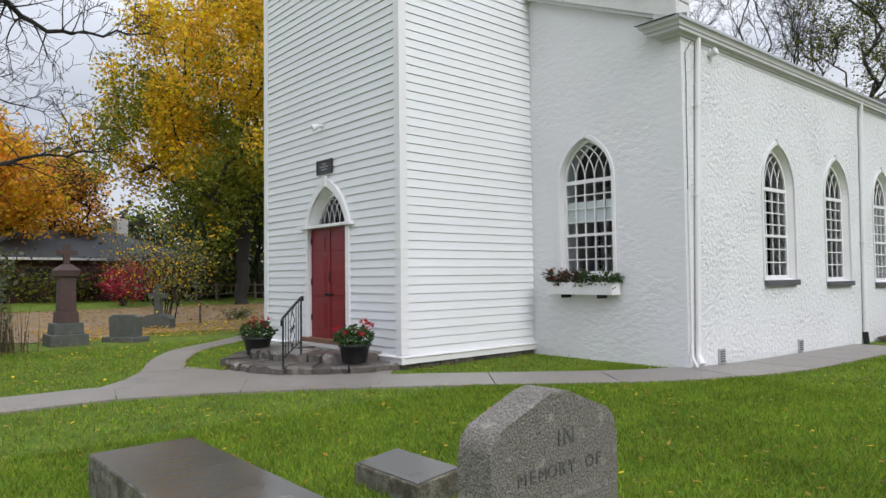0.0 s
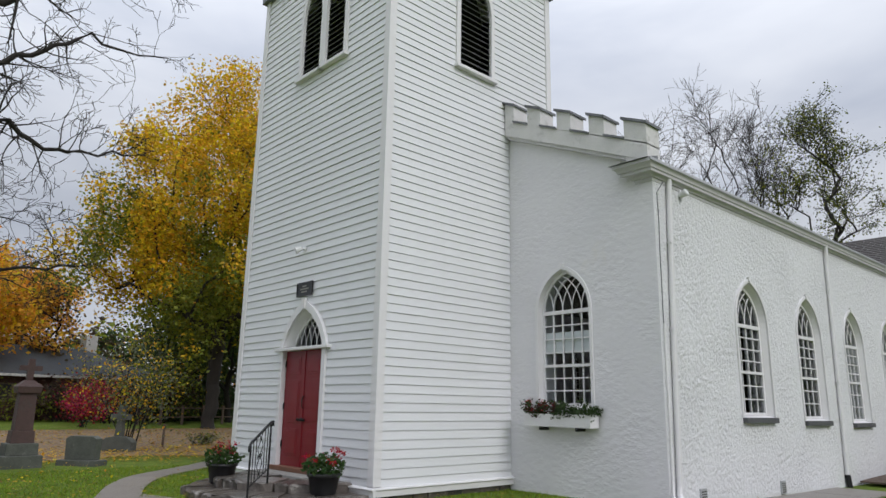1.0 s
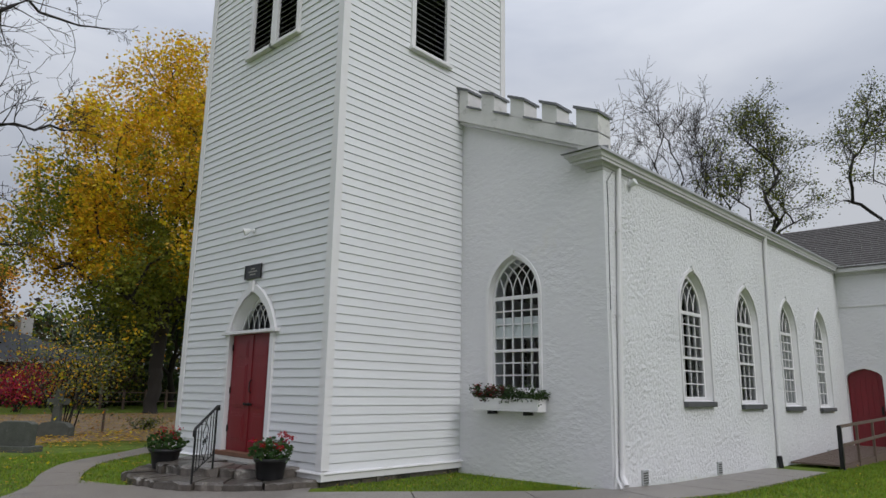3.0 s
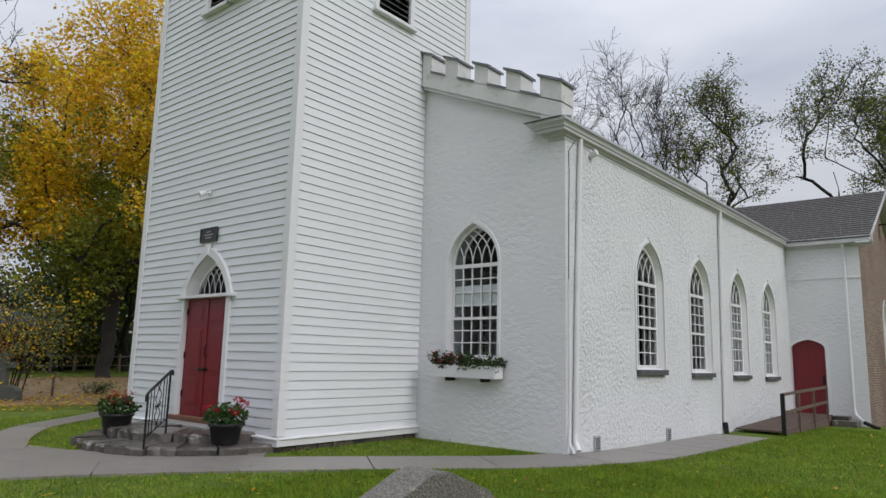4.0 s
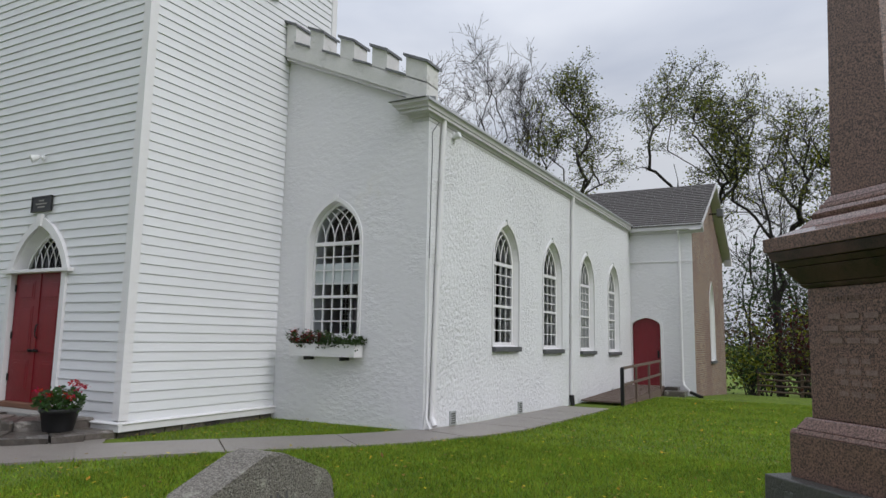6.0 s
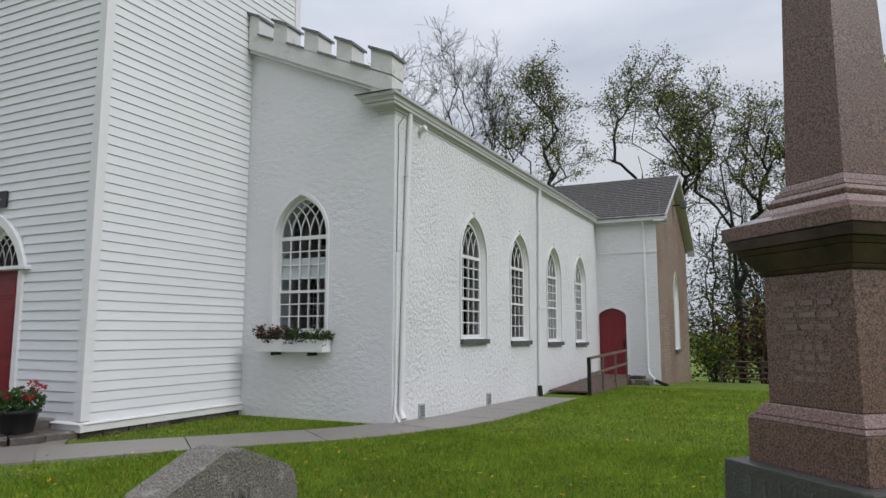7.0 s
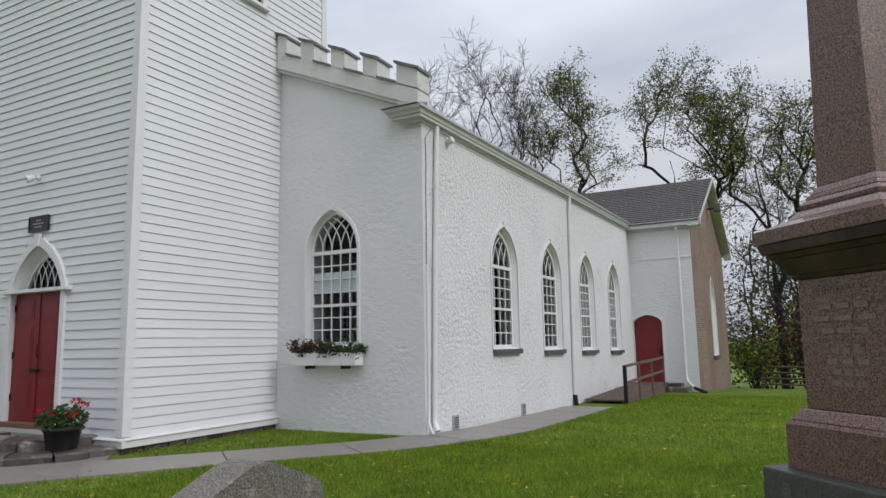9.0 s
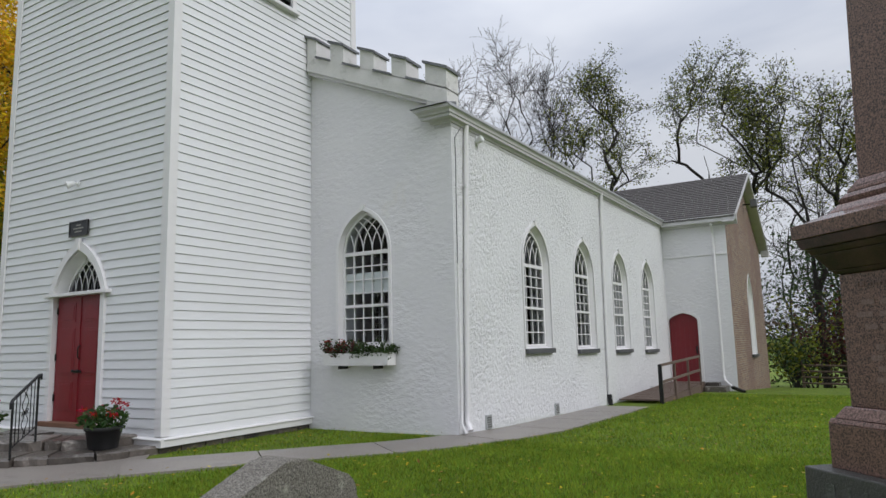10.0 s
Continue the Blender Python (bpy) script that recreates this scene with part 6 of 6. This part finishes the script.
tree("locust_tree", "locust tree with yellowing green leaves", 7.7, 33.6, 17.6, 0.19, 79, ("green", "olive"), 6500, 0.13, 6.8, 0.3, clusters=95, clump=0.26, steep=0.9, wiggle=0.05, forks=2, lobes=14, min_r=0.02)
tree("locust_tree", "thin locust tree at the wood's edge", 13.5, 36.0, 18.0, 0.17, 89, ("green", "olive"), 6000, 0.21, 9, 0.3, clusters=75, clump=0.4, forks=2, min_r=0.02)
for k in range(10):
    tree("bare_tree", "thin leafless sapling in the wood", 3.5 + k * 1.6 + (k * 37 % 10) * 0.12, 37 + (k * 53 % 10) * 1.1, 10 + (k * 29 % 10) * 0.6, 0.09, 101 + k, (), 0, 0, 3.4, 0.25, clusters=16, min_r=0.018)
for k, (x, y, w, h, mats, n) in enumerate(((6.35, 30.6, 1.6, 2.0, ("olive", "darkgreen"), 1300), (12.4, 32.0, 3.6, 3.4, ("brownleaf", "brownleaf", "olive"), 900), (8.9, 31.2, 3.2, 3.2, ("rust", "brownleaf", "rust", "olive"), 2200),
                                          (9.0, 35.0, 3.6, 6.5, ("darkgreen",), 3400), (14.5, 33.0, 4.5, 3.0, ("darkgreen", "olive"), 2000), (6.5, 36.0, 6.0, 4.6, ("brownleaf", "olive"), 1100), (10.0, 40.0, 9.0, 6.0, ("brownleaf", "darkgreen"), 1300),
                                          (16.5, 36.0, 7.0, 5.5, ("brownleaf", "green"), 2200))):
    shrub("wood_shrub", "tangled autumn undergrowth at the wood's edge" if k != 3 else "dark evergreen bush in the wood", x, y, w, h, 130 + k, mats, n, 0.19)
wf = thing("rail_fence", "old split rail fence at the wood's edge", "fence")
for k in range(4):
    x = 6.75 + k * 1.9
    z = ground_z(x, 30.2)
    part("post", box(x, x + 0.12, 30.2, 30.32, z - 0.2, z + 1.3), M["oldwood"], wf)
    for j in range(4):
        part("rail", tube([(x, 30.2, z + 0.25 + j * 0.28), (x + 1.95, 30.25, z + 0.2 + j * 0.28)], 0.05, 5), M["oldwood"], wf)

# ---- grass and fallen leaves ----
rng = np.random.default_rng(7)


def off_path(x, y):
    """True where grass grows: away from paving, walls and steps."""
    if -8.4 < x < 3.44 and y > 3.25 or -4.95 < x < 0.05 and -0.02 < y < 4.8 or x > 3.3 and x < 5.65 and y > 17.8:
        return False
    if (x - SX) ** 2 + (y - SY) ** 2 < 2.05 ** 2 and y < 0.1:
        return False
    return not any((x - px) ** 2 + (y - py) ** 2 < r2 for px, py, r2 in PAVED)


PAVED = []
for line_pts, half in (([(-0.9, -16), (-1.0, -5.6), (-0.85, -3.9), (-0.2, -2.5), (0.95, -0.75), (2.35, 1.0), (3.35, 2.35), (3.95, 4.2), (4.02, 7), (3.98, 11.6)], 0.60),
                       ([(-1.0, -3.4), (-2.0, -3.25), (-3.1, -2.8), (-4.36, -2.25), (-5.8, -1.35), (-7.3, 0.3), (-10, 3.0)], 0.33)):
    PAVED += [(p.x, p.y, half * half) for p in smooth_line(line_pts, 0.25)]
PAVED += [(-1.2, -2.7, 0.9), (-2.1, -3.0, 0.45), (-1.4, -3.7, 0.3), (-0.3, -1.6, 0.8), (-0.2, -0.6, 0.5), (0.3, -1.2, 0.4)]


def blades(count, x0, x1, y0, y1, h, w, name, label):
    v, f = [], []
    xs, ys = rng.uniform(x0, x1, count), rng.uniform(y0, y1, count)
    an, hs = rng.uniform(0, math.tau, count), rng.uniform(0.5, 1.2, count) * h
    lx, ly = rng.normal(0, 0.5, count) * h, rng.normal(0, 0.5, count) * h
    for i in range(count):
        x, y = float(xs[i]), float(ys[i])
        if not off_path(x, y):
            continue
        z, c, s = ground_z(x, y), math.cos(an[i]) * w, math.sin(an[i]) * w
        b = len(v)
        v += [(x - c, y - s, z), (x + c, y + s, z), (x + lx[i], y + ly[i], z + hs[i])]
        f.append((b, b + 1, b + 2))
    return tagged(raw(name, v, f, M["blade"]), label, "grass", kind="stuff")


blades(150000, 2.0, 9.5, -6.2, 3.0, 0.058, 0.0068, "grass", "short wet green grass blades of the near lawn")
blades(60000, 4.2, 10.5, 2.0, 16.0, 0.055, 0.008, "grass", "short wet green grass blades along the nave")
blades(50000, -8.0, 3.0, -7.0, 3.2, 0.055, 0.008, "grass", "short wet green grass blades round the tower")


def fallen(count, x0, x1, y0, y1, size, name, label, everywhere=False, mat="litter"):
    r = random.Random(count)
    v, f = [], []
    for _ in range(count):
        x, y = r.uniform(x0, x1), r.uniform(y0, y1)
        if off_path(x, y) or everywhere:
            add_leaf(r, v, f, Vector((x, y, ground_z(x, y) + r.uniform(0.045, 0.08))), size * r.uniform(0.5, 1.3), flat=True)
    return tagged(raw(name, v, f, M[mat]), label, "fallen leaves", kind="stuff")


fallen(900, 0.5, 11, -6.2, 14, 0.06, "fallen_leaves", "scattered bright yellow leaves on the lawn", False, "yellow")
fallen(2200, 0.5, 11, -6.2, 16, 0.055, "fallen_leaves", "scattered yellow and brown leaves on the lawn")
fallen(700, -9.5, 0.0, -7, 3, 0.08, "fallen_leaves", "bright yellow leaves by the path", False, "yellow")
fallen(2200, -9.5, 1.0, -7, 3, 0.06, "fallen_leaves", "yellow leaves on the grass by the path")
fallen(1800, -15, -9.5, -3, 4.5, 0.13, "fallen_leaves", "bright yellow leaves on the leaf bed", True, "yellow")
fallen(13000, -26, -9.5, -6, 12, 0.13, "fallen_leaves", "thick drift of fallen autumn leaves", True)

# ---- clapboards of the tower ----
BOARD = 0.15


def board_mesh(length):
    """A board along x with its thick lower edge proud: 12 triangles."""
    bm = bmesh.new()
    lo = [bm.verts.new((x, y, z)) for x in (0, length) for y, z in ((0.0, 0.0), (-0.001, 0.0), (-0.001, 0.011), (-0.027, 0.011), (-0.012, BOARD), (0.0, BOARD))]
    for i in range(6):
        j = (i + 1) % 6
        bm.faces.new((lo[i], lo[j], lo[6 + j], lo[6 + i]))
    bm.faces.new(lo[:6][::-1])
    bm.faces.new(lo[6:])
    return mesh_of(bm, M["clap"], "board")


def half_at(w, zs, za, z):
    if z <= zs:
        return w
    h = za - zs
    r = (w * w + h * h) / (2 * w)
    return w - r + math.sqrt(max(r * r - (z - zs) ** 2, 0)) if z < za else 0.0


meshes = {}


def lay_boards(openings, x0, x1, z0, z1, at, end_at=None):
    """Rows of boards between corner boards, cut round the openings (centre, half-width, foot, springing, apex)."""
    rng_b = random.Random(3)
    n = int((z1 - z0) / BOARD)
    for k in range(n):
        z = z0 + k * BOARD
        zm = z + BOARD * 0.5
        gaps = sorted((c - half_at(w, zs, za, max(min(zm, za), zf)), c + half_at(w, zs, za, max(min(zm, za), zf))) for c, w, zf, zs, za in openings if zf - 0.06 < zm < za - 0.01)
        spans, x, stop = [], x0, (end_at(zm) if end_at else x1)
        for a, b in gaps:
            if a > x:
                spans.append((x, a))
            x = max(x, b)
        if stop > x:
            spans.append((x, stop))
        for a, b in spans:
            if b - a < 0.03:
                continue
            key = round(b - a, 2)
            if key not in meshes:
                meshes[key] = board_mesh(b - a)
            ob = new("board", meshes[key])
            ob.parent = tower
            ob.matrix_basis = at @ pose(a, rng_b.uniform(0, 0.002), z, rng_b.uniform(-0.4, 0.4), 0, 0)


FRONT_OPENINGS = [(DOOR_C, 0.79, 0.1, 2.58, 3.42)] + [(c, w + 0.09, 8.3, 9.72, 10.70) for c, w in LOUVRES_FRONT]
lay_boards(FRONT_OPENINGS, -TW + 0.13, -0.13, 0.19, TH - 0.04, Matrix.Translation((0, 0.019, 0)))
lay_boards([(LOUVRE_SIDE[0], LOUVRE_SIDE[1] + 0.09, 8.17, 9.66, 10.62)], 0.13, TD - 0.13, 0.19, TH - 0.04, Matrix.Translation((-0.019, 0, 0)) @ YW, end_at=lambda z: 3.295 if z < 7.0 else TD - 0.13)
